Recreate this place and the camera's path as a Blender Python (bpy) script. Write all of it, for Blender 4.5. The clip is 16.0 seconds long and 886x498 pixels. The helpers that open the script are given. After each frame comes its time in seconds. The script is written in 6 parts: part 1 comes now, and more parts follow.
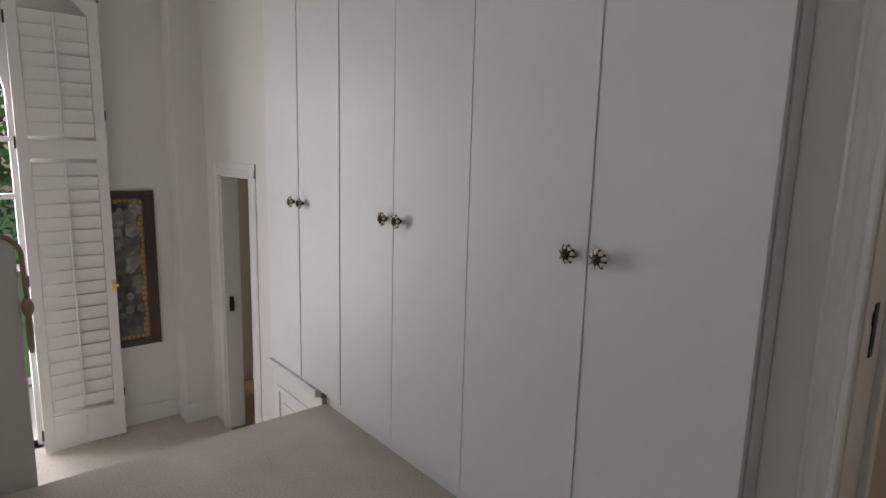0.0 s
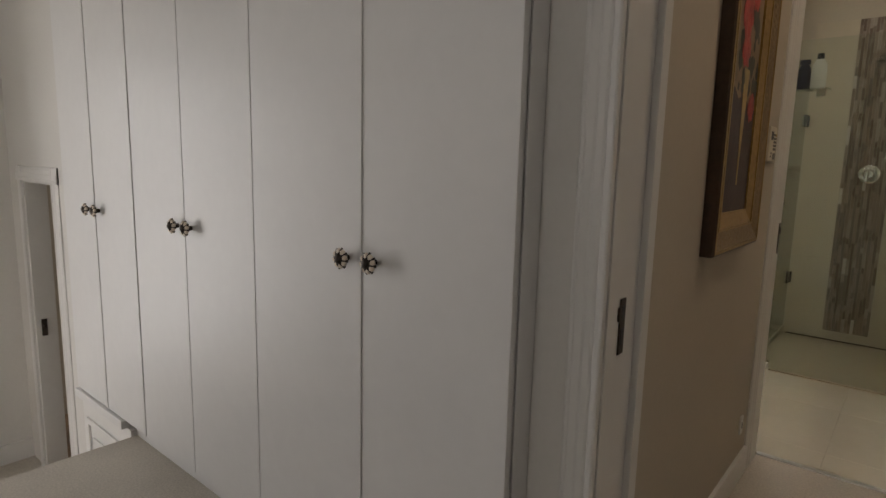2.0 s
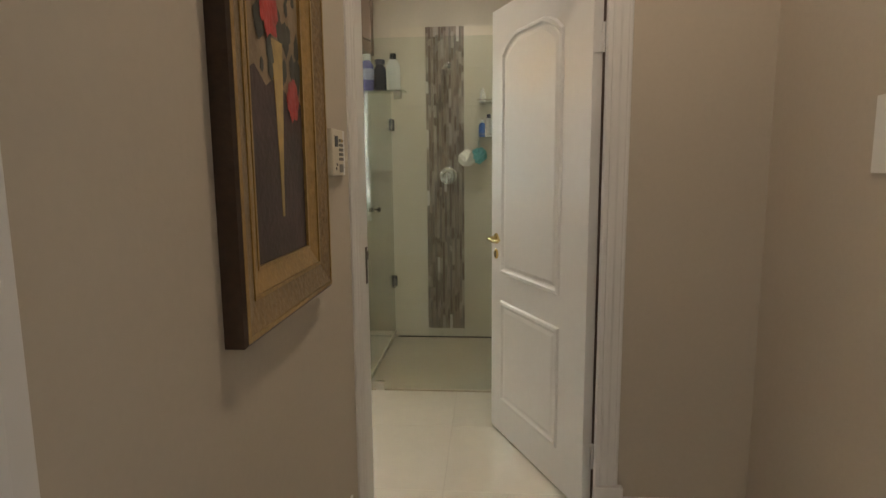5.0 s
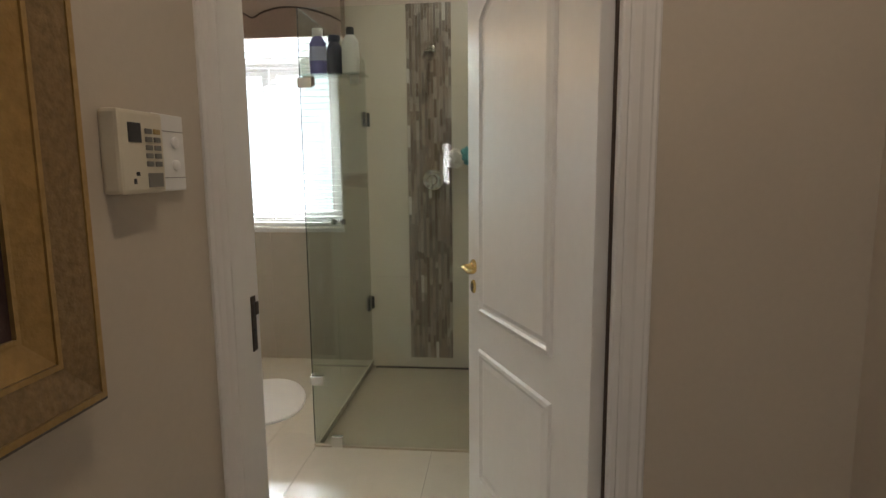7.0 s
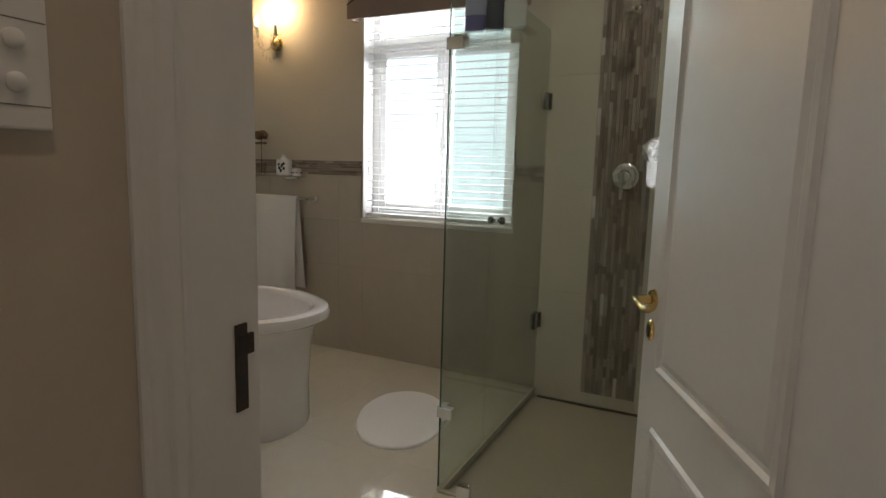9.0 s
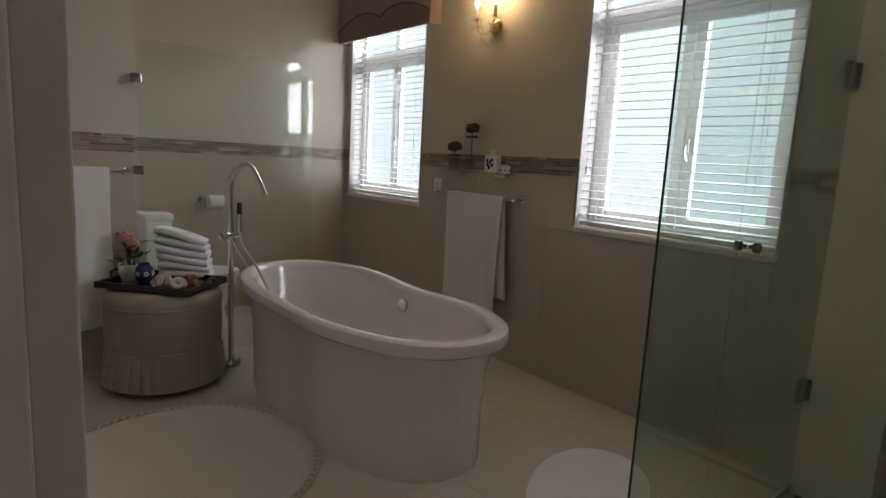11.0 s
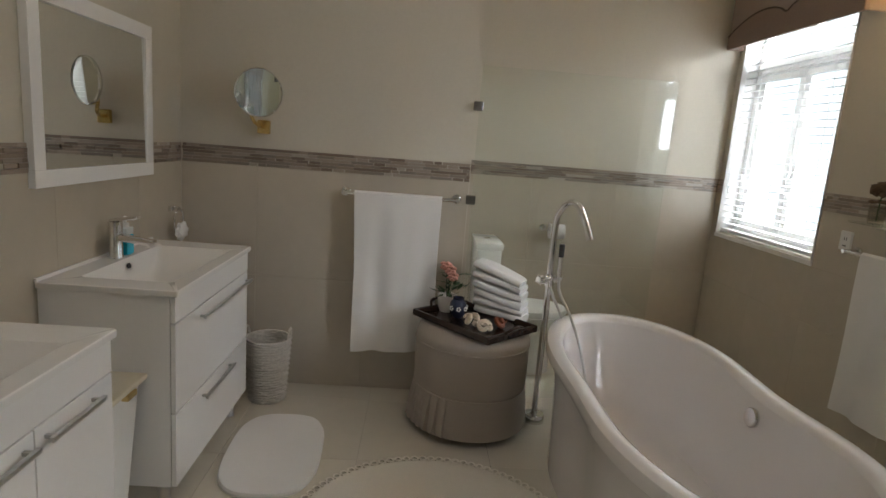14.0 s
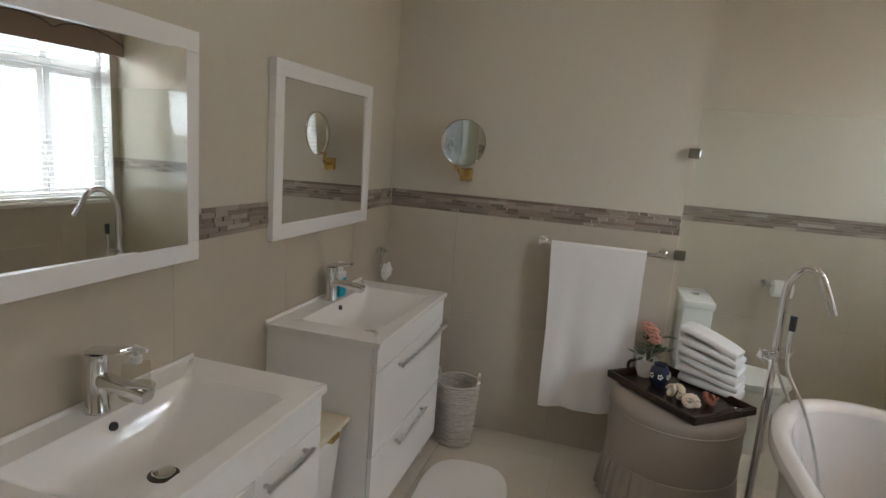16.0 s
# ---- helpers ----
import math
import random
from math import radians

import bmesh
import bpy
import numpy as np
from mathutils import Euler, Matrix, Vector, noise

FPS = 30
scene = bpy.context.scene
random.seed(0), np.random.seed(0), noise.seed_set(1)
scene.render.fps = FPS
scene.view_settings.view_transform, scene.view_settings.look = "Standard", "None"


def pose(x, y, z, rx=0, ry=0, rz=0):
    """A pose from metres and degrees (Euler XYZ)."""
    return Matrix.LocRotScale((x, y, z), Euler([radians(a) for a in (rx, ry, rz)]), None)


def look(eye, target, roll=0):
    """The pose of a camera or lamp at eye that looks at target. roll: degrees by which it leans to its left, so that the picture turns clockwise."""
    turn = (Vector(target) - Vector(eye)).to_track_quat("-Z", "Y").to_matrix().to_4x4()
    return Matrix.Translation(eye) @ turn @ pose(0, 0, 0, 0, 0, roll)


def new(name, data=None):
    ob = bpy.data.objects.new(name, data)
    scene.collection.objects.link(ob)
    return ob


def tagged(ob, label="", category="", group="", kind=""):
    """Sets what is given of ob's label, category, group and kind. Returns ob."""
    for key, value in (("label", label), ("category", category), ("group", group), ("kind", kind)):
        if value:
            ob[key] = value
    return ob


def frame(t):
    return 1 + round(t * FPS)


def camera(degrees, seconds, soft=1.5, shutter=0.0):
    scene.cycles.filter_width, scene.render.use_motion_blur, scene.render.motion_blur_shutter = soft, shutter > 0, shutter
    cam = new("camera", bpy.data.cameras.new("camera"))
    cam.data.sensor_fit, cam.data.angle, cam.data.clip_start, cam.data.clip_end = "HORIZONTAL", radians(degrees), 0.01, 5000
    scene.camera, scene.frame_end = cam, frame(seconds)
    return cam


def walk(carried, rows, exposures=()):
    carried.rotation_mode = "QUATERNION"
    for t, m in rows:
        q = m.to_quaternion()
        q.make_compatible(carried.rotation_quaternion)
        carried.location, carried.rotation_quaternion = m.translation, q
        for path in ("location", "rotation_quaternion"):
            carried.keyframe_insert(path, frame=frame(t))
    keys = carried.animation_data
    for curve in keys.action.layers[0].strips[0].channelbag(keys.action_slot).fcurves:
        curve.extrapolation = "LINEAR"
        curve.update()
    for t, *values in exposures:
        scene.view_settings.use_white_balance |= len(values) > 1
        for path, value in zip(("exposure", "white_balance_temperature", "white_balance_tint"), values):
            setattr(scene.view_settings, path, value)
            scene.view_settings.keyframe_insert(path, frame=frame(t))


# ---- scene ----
cam = camera(75.4, 16.0)
PATH = [
    (0, (0.389, 0.356, 1.294), (-1.124, 1.621, 0.962), 1.5),
    (0.5, (0.412, 0.422, 1.289), (-1.062, 1.736, 0.967), 1.5),
    (1, (0.442, 0.499, 1.283), (-0.979, 1.87, 0.968), 1.5),
    (1.5, (0.489, 0.601, 1.275), (-0.876, 2.031, 0.969), 1.5),
    (2, (0.527, 0.688, 1.273), (-0.741, 2.206, 0.974), 1.4),
    (2.5, (0.528, 0.797, 1.283), (-0.564, 2.445, 0.981), 1.2),
    (3, (0.491, 0.943, 1.298), (-0.387, 2.715, 1.0), 0.8),
    (3.5, (0.465, 1.076, 1.313), (-0.175, 2.948, 1.02), 0.2),
    (4, (0.467, 1.204, 1.319), (0.012, 3.13, 1.026), -0.1),
    (4.5, (0.468, 1.35, 1.311), (0.18, 3.309, 1.029), -0.1),
    (5, (0.487, 1.498, 1.32), (0.335, 3.473, 1.042), -0.5),
    (7.5, (0.662, 2.373, 1.337), (0.421, 4.339, 1.058), -0.6),
    (8, (0.681, 2.524, 1.308), (0.25, 4.457, 1.031), 0.0),
    (10.5, (0.562, 3.31, 1.268), (-0.809, 4.736, 0.971), 2.9),
    (11, (0.491, 3.437, 1.267), (-1.024, 4.706, 0.959), 3.1),
    (11.5, (0.375, 3.578, 1.281), (-1.256, 4.692, 0.963), 3.4),
    (12, (0.291, 3.668, 1.299), (-1.435, 4.625, 0.97), 3.7),
    (12.5, (0.23, 3.746, 1.317), (-1.592, 4.499, 0.983), 3.9),
    (13, (0.171, 3.833, 1.339), (-1.729, 4.355, 0.994), 4.1),
    (13.5, (0.096, 3.878, 1.365), (-1.846, 4.197, 1.014), 4.3),
    (14, (0.037, 3.889, 1.411), (-1.927, 3.99, 1.048), 4.5),
    (14.5, (-0.008, 3.878, 1.447), (-1.971, 3.783, 1.08), 4.5),
    (15, (-0.026, 3.862, 1.489), (-1.973, 3.592, 1.116), 4.5),
    (15.5, (-0.046, 3.833, 1.521), (-1.967, 3.413, 1.155), 4.6),
    (16, (-0.056, 3.827, 1.544), (-1.95, 3.284, 1.202), 4.4),
]
EXPOSURES = [(0, -0.15, 6600, 18), (1, -0.2, 6850, 17), (2.5, -0.15, 6950, 14), (4, 0.25, 6900, 13), (5, 0.65, 6650, 12), (7.3, 0.3, 6400, 14), (8.2, -0.1, 6400, 14), (10.5, -0.6, 6300, 13), (11.5, -0.97, 6300, 15), (12.5, -0.87, 6400, 14), (14, -0.15, 6250, 12), (15.5, 0.05, 6100, 12), (16, 0.0, 6100, 13)]
walk(cam, [(t, look(eye, target, roll)) for t, eye, target, roll in PATH], EXPOSURES)

# ---- world and light ----
world = bpy.data.worlds.new("world")
scene.world = world
world.use_nodes = True
wn = world.node_tree.nodes
sky = wn.new("ShaderNodeTexSky")
sky.sky_type = "NISHITA"
sky.sun_disc = False
sky.sun_elevation, sky.sun_rotation = radians(48), radians(200)
world.node_tree.links.new(sky.outputs[0], wn["Background"].inputs[0])
wn["Background"].inputs[1].default_value = 0.12

sun_data = bpy.data.lights.new("sun", "SUN")
sun_data.energy, sun_data.angle, sun_data.color = 1.2, radians(12), (1, 0.96, 0.9)
sun = new("sun", sun_data)
sun.matrix_world = look((-9, 3, 12), (-4, 1.5, 0))


def window_light(name, place, target, wide, high, watts, colour):
    data = bpy.data.lights.new(name, "AREA")
    data.shape, data.size, data.size_y, data.energy, data.color = "RECTANGLE", wide, high, watts, colour
    lamp = new(name, data)
    lamp.matrix_world = look(place, target)
    return lamp


WIN1, WIN2 = (-1.485, -0.445), (-3.95, -2.935)
WIN_Z0, WIN_Z1 = 0.937, 2.40
# sky-light lamps: unseen east of near window, unseen above both windows, over the balcony
window_light("daylight_near", (1.4, 7.66, 2.75), (-0.95, 6.11, 1.5), 2.6, 2.6, 800, (0.93, 0.97, 1.0))
window_light("daylight_far", (-2.6, 8.0, 3.5), (-2.1, 6.11, 1.6), 5.6, 2.4, 1350, (0.93, 0.97, 1.0))
window_light("daylight_balcony", (-4.75, -0.05, 0.7), (0, 0.6, 0.5), 1.3, 2.6, 66, (0.96, 0.98, 1.0))
window_light("daylight_landing", (-0.27, -1.36, 1.415), (-0.27, 0.5, 1.415), 0.32, 0.64, 9, (0.97, 0.98, 1.0))


DOWNLIGHTS = [(0.72, 2.75, 2.85, 5.0, (1.0, 0.835, 0.65)), (0.36, 5.2, 2.85, 3.4, (1.0, 0.93, 0.82)), (0.25, 4.15, 2.85, 2.4, (1.0, 0.93, 0.82)), (-1.1, 3.45, 2.85, 2.4, (1.0, 0.93, 0.82)), (-2.3, 3.45, 2.85, 1.5, (1.0, 0.93, 0.82)), (-1.7, 4.75, 2.85, 1.1, (1.0, 0.93, 0.82))]
for dx_, dy_, dz_, watts_, colour_ in DOWNLIGHTS:
    lamp_data = bpy.data.lights.new("downlight_light", "AREA")
    lamp_data.shape, lamp_data.size, lamp_data.energy, lamp_data.color = "DISK", 0.10, watts_, colour_
    new("downlight_light", lamp_data).matrix_world = look((dx_, dy_, dz_ - 0.05), (dx_, dy_, 0))

# ---- materials ----
def mat(name, colour, rough=0.5, metal=0.0, vary=0.06, grain=60.0, bump=0.0, bump_scale=200.0, patch=2.2, coat=0.0, per_object=0.0, island=0.0, spec=0.5, wave=None):
    m = bpy.data.materials.new(name)
    m.use_nodes = True
    nodes, links = m.node_tree.nodes, m.node_tree.links
    bsdf = nodes["Principled BSDF"]
    bsdf.inputs["Roughness"].default_value = rough
    bsdf.inputs["Metallic"].default_value = metal
    bsdf.inputs["Coat Weight"].default_value = coat
    bsdf.inputs["Specular IOR Level"].default_value = spec
    geo = nodes.new("ShaderNodeTexCoord")
    fine = nodes.new("ShaderNodeTexNoise")
    fine.inputs["Scale"].default_value, fine.inputs["Detail"].default_value = grain, 5
    broad = nodes.new("ShaderNodeTexNoise")
    broad.inputs["Scale"].default_value, broad.inputs["Detail"].default_value = patch, 3
    for n in (fine, broad):
        links.new(geo.outputs["Object"], n.inputs["Vector"])
    add = nodes.new("ShaderNodeMath")
    add.operation = "ADD"
    links.new(fine.outputs["Fac"], add.inputs[0])
    links.new(broad.outputs["Fac"], add.inputs[1])
    span = nodes.new("ShaderNodeMapRange")
    span.inputs["From Min"].default_value, span.inputs["From Max"].default_value = 0.6, 1.4
    span.inputs["To Min"].default_value, span.inputs["To Max"].default_value = 1 - vary, 1 + vary
    links.new(add.outputs[0], span.inputs["Value"])
    value = span.outputs[0]
    if per_object or island:
        rnd = nodes.new("ShaderNodeObjectInfo").outputs["Random"] if per_object else nodes.new("ShaderNodeNewGeometry").outputs["Random Per Island"]
        amount = per_object or island
        r2 = nodes.new("ShaderNodeMapRange")
        r2.inputs["To Min"].default_value, r2.inputs["To Max"].default_value = 1 - amount, 1 + amount
        links.new(rnd, r2.inputs["Value"])
        mul = nodes.new("ShaderNodeMath")
        mul.operation = "MULTIPLY"
        links.new(value, mul.inputs[0])
        links.new(r2.outputs[0], mul.inputs[1])
        value = mul.outputs[0]
    tint = nodes.new("ShaderNodeVectorMath")
    tint.operation = "SCALE"
    tint.inputs[0].default_value = colour[:3]
    links.new(value, tint.inputs["Scale"])
    links.new(tint.outputs[0], bsdf.inputs["Base Color"])
    if bump:
        relief = nodes.new("ShaderNodeTexNoise")
        relief.inputs["Scale"].default_value, relief.inputs["Detail"].default_value = bump_scale, 4
        links.new(geo.outputs["Object"], relief.inputs["Vector"])
        source = relief.outputs["Fac"]
        if wave:
            w = nodes.new("ShaderNodeTexWave")
            w.bands_direction = wave[0]
            w.inputs["Scale"].default_value, w.inputs["Distortion"].default_value = wave[1], 1.5
            links.new(geo.outputs["Object"], w.inputs["Vector"])
            source = w.outputs["Fac"]
        b = nodes.new("ShaderNodeBump")
        b.inputs["Strength"].default_value, b.inputs["Distance"].default_value = bump, 0.004
        links.new(source, b.inputs["Height"])
        links.new(b.outputs[0], bsdf.inputs["Normal"])
    return m


def glass_mat(name, tint=(0.93, 0.98, 0.95), rough=0.0):
    m = bpy.data.materials.new(name)
    m.use_nodes = True
    nodes, links = m.node_tree.nodes, m.node_tree.links
    nodes.remove(nodes["Principled BSDF"])
    through_ = nodes.new("ShaderNodeBsdfTransparent")
    through_.inputs[0].default_value = (*tint, 1)
    shine = nodes.new("ShaderNodeBsdfGlossy")
    shine.inputs["Roughness"].default_value = rough
    facing = nodes.new("ShaderNodeLayerWeight")
    facing.inputs[0].default_value = 0.5
    power = nodes.new("ShaderNodeMath")
    power.operation, power.inputs[1].default_value = "POWER", 5
    gloss = nodes.new("ShaderNodeMath")
    gloss.operation, gloss.inputs[1].default_value, gloss.inputs[2].default_value = "MULTIPLY_ADD", 0.85, 0.035
    links.new(facing.outputs["Facing"], power.inputs[0])
    links.new(power.outputs[0], gloss.inputs[0])
    mix = nodes.new("ShaderNodeMixShader")
    links.new(gloss.outputs[0], mix.inputs[0])
    links.new(through_.outputs[0], mix.inputs[1])
    links.new(shine.outputs[0], mix.inputs[2])
    links.new(mix.outputs[0], nodes["Material Output"].inputs[0])
    return m


def glow_mat(name, colour, strength):
    m = bpy.data.materials.new(name)
    m.use_nodes = True
    b = m.node_tree.nodes["Principled BSDF"]
    b.inputs["Base Color"].default_value = (0, 0, 0, 1)
    b.inputs["Emission Color"].default_value = (*colour, 1)
    b.inputs["Emission Strength"].default_value = strength
    return m


def stick_mat(name):
    """Mosaic sticks: taupe, brown, grey and cream pieces, some of them glossy glass."""
    m = mat(name, (0.3, 0.25, 0.2), 0.35, vary=0.15, grain=90, bump=0.15, bump_scale=120)
    nodes, links = m.node_tree.nodes, m.node_tree.links
    ramp = nodes.new("ShaderNodeValToRGB")
    stops = ((0.0, (0.20, 0.155, 0.12)), (0.25, (0.30, 0.24, 0.19)), (0.5, (0.25, 0.215, 0.18)), (0.72, (0.36, 0.30, 0.245)), (0.9, (0.42, 0.37, 0.31)), (0.97, (0.62, 0.58, 0.52)))
    ramp.color_ramp.interpolation = "CONSTANT"
    while len(ramp.color_ramp.elements) < len(stops):
        ramp.color_ramp.elements.new(0.5)
    for e, (at, c) in zip(ramp.color_ramp.elements, stops):
        e.position, e.color = at, (*c, 1)
    return m, ramp


WALL = mat("cream_paint", (0.57, 0.525, 0.435), 0.7, vary=0.03, bump=0.08, bump_scale=90)
HALL_WALL = mat("grey_white_paint", (0.70, 0.68, 0.645), 0.7, vary=0.03, bump=0.08, bump_scale=90)
CORRIDOR = mat("beige_paint", (0.52, 0.46, 0.375), 0.75, vary=0.03, bump=0.08, bump_scale=90)
TRIM = mat("white_gloss_paint", (0.74, 0.725, 0.70), 0.32, vary=0.025, grain=30, bump=0.04, bump_scale=40)
CLOSET = mat("closet_satin_paint", (0.72, 0.71, 0.695), 0.42, vary=0.025, grain=25, bump=0.05, bump_scale=60)
CARPET = mat("beige_carpet", (0.56, 0.515, 0.45), 0.95, vary=0.24, grain=120, bump=0.5, bump_scale=150, spec=0.1)
TILE = mat("wall_tile", (0.50, 0.445, 0.36), 0.22, vary=0.035, grain=14, patch=3, per_object=0.02)
FLOOR_TILE = mat("floor_tile", (0.72, 0.67, 0.565), 0.04, vary=0.035, grain=12, patch=2.5, per_object=0.018, spec=1.0, coat=1.0)
SHOWER_TILE = mat("shower_tile", (0.64, 0.59, 0.48), 0.25, vary=0.04, grain=14, per_object=0.02)
SHOWER_FLOOR = mat("shower_stone", (0.44, 0.385, 0.29), 0.4, vary=0.12, grain=40, bump=0.2, bump_scale=60)
GROUT = mat("grout", (0.54, 0.495, 0.41), 0.9, vary=0.1)
CERAMIC = mat("white_ceramic", (0.84, 0.82, 0.795), 0.08, vary=0.01, coat=0.3)
ACRYLIC = mat("white_acrylic", (0.76, 0.73, 0.72), 0.12, vary=0.01, coat=0.4)
VANITY = mat("white_lacquer", (0.84, 0.825, 0.81), 0.18, vary=0.012)
CHROME = mat("chrome", (0.78, 0.78, 0.78), 0.09, 1.0, vary=0.01)
GUNMETAL = mat("dark_chrome", (0.30, 0.30, 0.30), 0.22, 1.0, vary=0.03)
BRUSHED = mat("brushed_steel", (0.60, 0.60, 0.59), 0.28, 1.0, vary=0.04)
BRASS = mat("brass", (0.72, 0.53, 0.22), 0.22, 1.0, vary=0.08)
BRONZE = mat("dark_bronze", (0.07, 0.055, 0.045), 0.42, 0.7, vary=0.2)
DARK = mat("black_plastic", (0.02, 0.02, 0.022), 0.4)
SLAT = mat("blind_slat_white", (0.80, 0.80, 0.78), 0.45, vary=0.02)
FRAME_WOOD = mat("dark_carved_wood", (0.055, 0.030, 0.018), 0.38, vary=0.35, grain=60, bump=0.5, bump_scale=70)
FRAME_GOLD = mat("aged_gold_leaf", (0.42, 0.27, 0.10), 0.40, 0.55, vary=0.25, grain=60, bump=0.35, bump_scale=110)
FRAME_BRONZE = mat("carved_bronze_frame", (0.27, 0.18, 0.085), 0.42, 0.35, vary=0.4, grain=90, bump=0.8, bump_scale=70)
TOWEL = mat("white_terry", (0.78, 0.765, 0.745), 0.95, vary=0.03, grain=200, bump=0.22, bump_scale=300, spec=0.1)
RUG = mat("white_rug", (0.82, 0.805, 0.785), 0.95, vary=0.05, grain=200, bump=0.25, bump_scale=260, spec=0.1)
CREAM_RUG = mat("cream_cotton_rug", (0.76, 0.72, 0.64), 0.95, vary=0.06, grain=180, bump=0.25, bump_scale=240, spec=0.1)
LINEN = mat("taupe_linen", (0.38, 0.335, 0.29), 0.9, vary=0.07, grain=220, bump=0.15, bump_scale=500, spec=0.15)
PELMET = mat("taupe_pelmet_fabric", (0.36, 0.285, 0.24), 0.9, vary=0.1, grain=150, bump=0.3, bump_scale=400, spec=0.1)
PELMET_LOW = mat("brown_pelmet_border", (0.29, 0.215, 0.175), 0.9, vary=0.1, grain=150, bump=0.3, bump_scale=400, spec=0.1)
CORD_AND_GAP = mat("dark_brown_cord_and_gap", (0.09, 0.06, 0.045), 0.7)
WICKER = mat("whitewashed_wicker", (0.66, 0.615, 0.55), 0.8, vary=0.2, grain=90, bump=0.8, wave=("Z", 60))
TRAY = mat("dark_lacquered_wood", (0.035, 0.022, 0.018), 0.22, vary=0.3, grain=40)
CLEAR_PLASTIC = mat("clear_plastic", (0.75, 0.78, 0.78), 0.1, vary=0.02)
BLUE_SOAP = mat("turquoise_soap", (0.02, 0.42, 0.60), 0.15)
WHITE_PLASTIC = mat("white_plastic", (0.76, 0.75, 0.72), 0.35, vary=0.015)
CREAM_PLASTIC = mat("aged_cream_plastic", (0.66, 0.60, 0.47), 0.4, vary=0.03)
GREY_KEY = mat("grey_rubber_key", (0.20, 0.19, 0.17), 0.6)
PURPLE = mat("violet_bottle_plastic", (0.16, 0.15, 0.40), 0.3, vary=0.04)
NAVY = mat("dark_navy_bottle_plastic", (0.02, 0.022, 0.05), 0.3)
BLUE = mat("blue_bottle_plastic", (0.05, 0.14, 0.42), 0.3)
TEAL = mat("teal_netting", (0.13, 0.42, 0.45), 0.9, vary=0.15, grain=120, bump=0.9, bump_scale=90)
PUFF = mat("white_netting", (0.72, 0.70, 0.64), 0.9, vary=0.12, grain=120, bump=0.9, bump_scale=90)
PINK = mat("salmon_petal", (0.66, 0.33, 0.26), 0.8, vary=0.2, grain=80)
LEAF = mat("dark_green_leaf", (0.035, 0.075, 0.025), 0.6, vary=0.3, island=0.3)
DRIED = mat("dried_flower_brown", (0.15, 0.095, 0.055), 0.9, vary=0.35, grain=120, bump=0.8, bump_scale=120)
SHELL = mat("cream_seashell", (0.72, 0.62, 0.50), 0.35, vary=0.25, grain=40, bump=0.3, wave=("X", 30))
SHELL_RED = mat("brown_red_seashell", (0.30, 0.09, 0.045), 0.4, vary=0.35, grain=50)
NAVY_CHINA = mat("navy_patterned_china", (0.022, 0.028, 0.06), 0.15)
MIRROR = mat("mirror_silver", (0.86, 0.87, 0.85), 0.0, 1.0, vary=0.0)
GLASS = glass_mat("clear_glass", (0.925, 0.955, 0.935))
SCREEN = glass_mat("screen_glass", (0.96, 0.98, 0.968))
PANE = glass_mat("window_pane_glass", (0.96, 0.98, 0.98))
CRYSTAL = glass_mat("crystal_glass", (0.93, 0.92, 0.88), 0.02)
BULB = glow_mat("lit_candle_bulb", (1.0, 0.80, 0.48), 14.0)
TREE_LEAF = mat("tree_foliage", (0.06, 0.13, 0.03), 0.6, vary=0.3, island=0.45)
BARK = mat("bark", (0.10, 0.075, 0.055), 0.9, vary=0.3, bump=0.8, bump_scale=30)
LAWN = mat("lawn", (0.09, 0.16, 0.045), 0.9, vary=0.3, grain=20)
OAK_PALE = mat("pale_oak", (0.34, 0.24, 0.18), 0.45, vary=0.15, grain=30)
OAK = mat("oak_boards", (0.30, 0.20, 0.11), 0.45, vary=0.2, grain=30)
CANVAS_DARK = mat("oil_paint_dark", (0.055, 0.028, 0.026), 0.5, vary=0.6, grain=18, patch=5, bump=0.3, bump_scale=70)
CANVAS_TAN = mat("oil_paint_tan", (0.26, 0.185, 0.11), 0.5, vary=0.45, grain=12, patch=5, bump=0.3, bump_scale=70)
ROSE = mat("oil_paint_red", (0.40, 0.035, 0.03), 0.45, vary=0.5, grain=25, patch=9, bump=0.4, bump_scale=60)
OIL_LEAF = mat("oil_paint_leaf", (0.045, 0.045, 0.032), 0.5, vary=0.5, grain=25)
OIL_GOLD = mat("oil_paint_ochre", (0.42, 0.29, 0.10), 0.45, vary=0.4, grain=25)
TAPESTRY = mat("grey_blue_tapestry", (0.12, 0.115, 0.10), 0.9, vary=0.7, grain=14, patch=5, bump=0.4, bump_scale=200)
STICK, ramp_a = stick_mat("mosaic_sticks")
_n = STICK.node_tree
STICK_ISLE, ramp_b = stick_mat("mosaic_sticks_joined")
for m_, r_, kind_ in ((STICK, ramp_a, "o"), (STICK_ISLE, ramp_b, "i")):
    t_ = m_.node_tree
    src = t_.nodes.new("ShaderNodeObjectInfo").outputs["Random"] if kind_ == "o" else t_.nodes.new("ShaderNodeNewGeometry").outputs["Random Per Island"]
    t_.links.new(src, r_.inputs[0])
    scale_node = next(n for n in t_.nodes if n.type == "VECT_MATH")
    t_.links.new(r_.outputs[0], scale_node.inputs[0])

# ---- building helpers ----
ORIGIN = [Vector((0, 0, 0))]


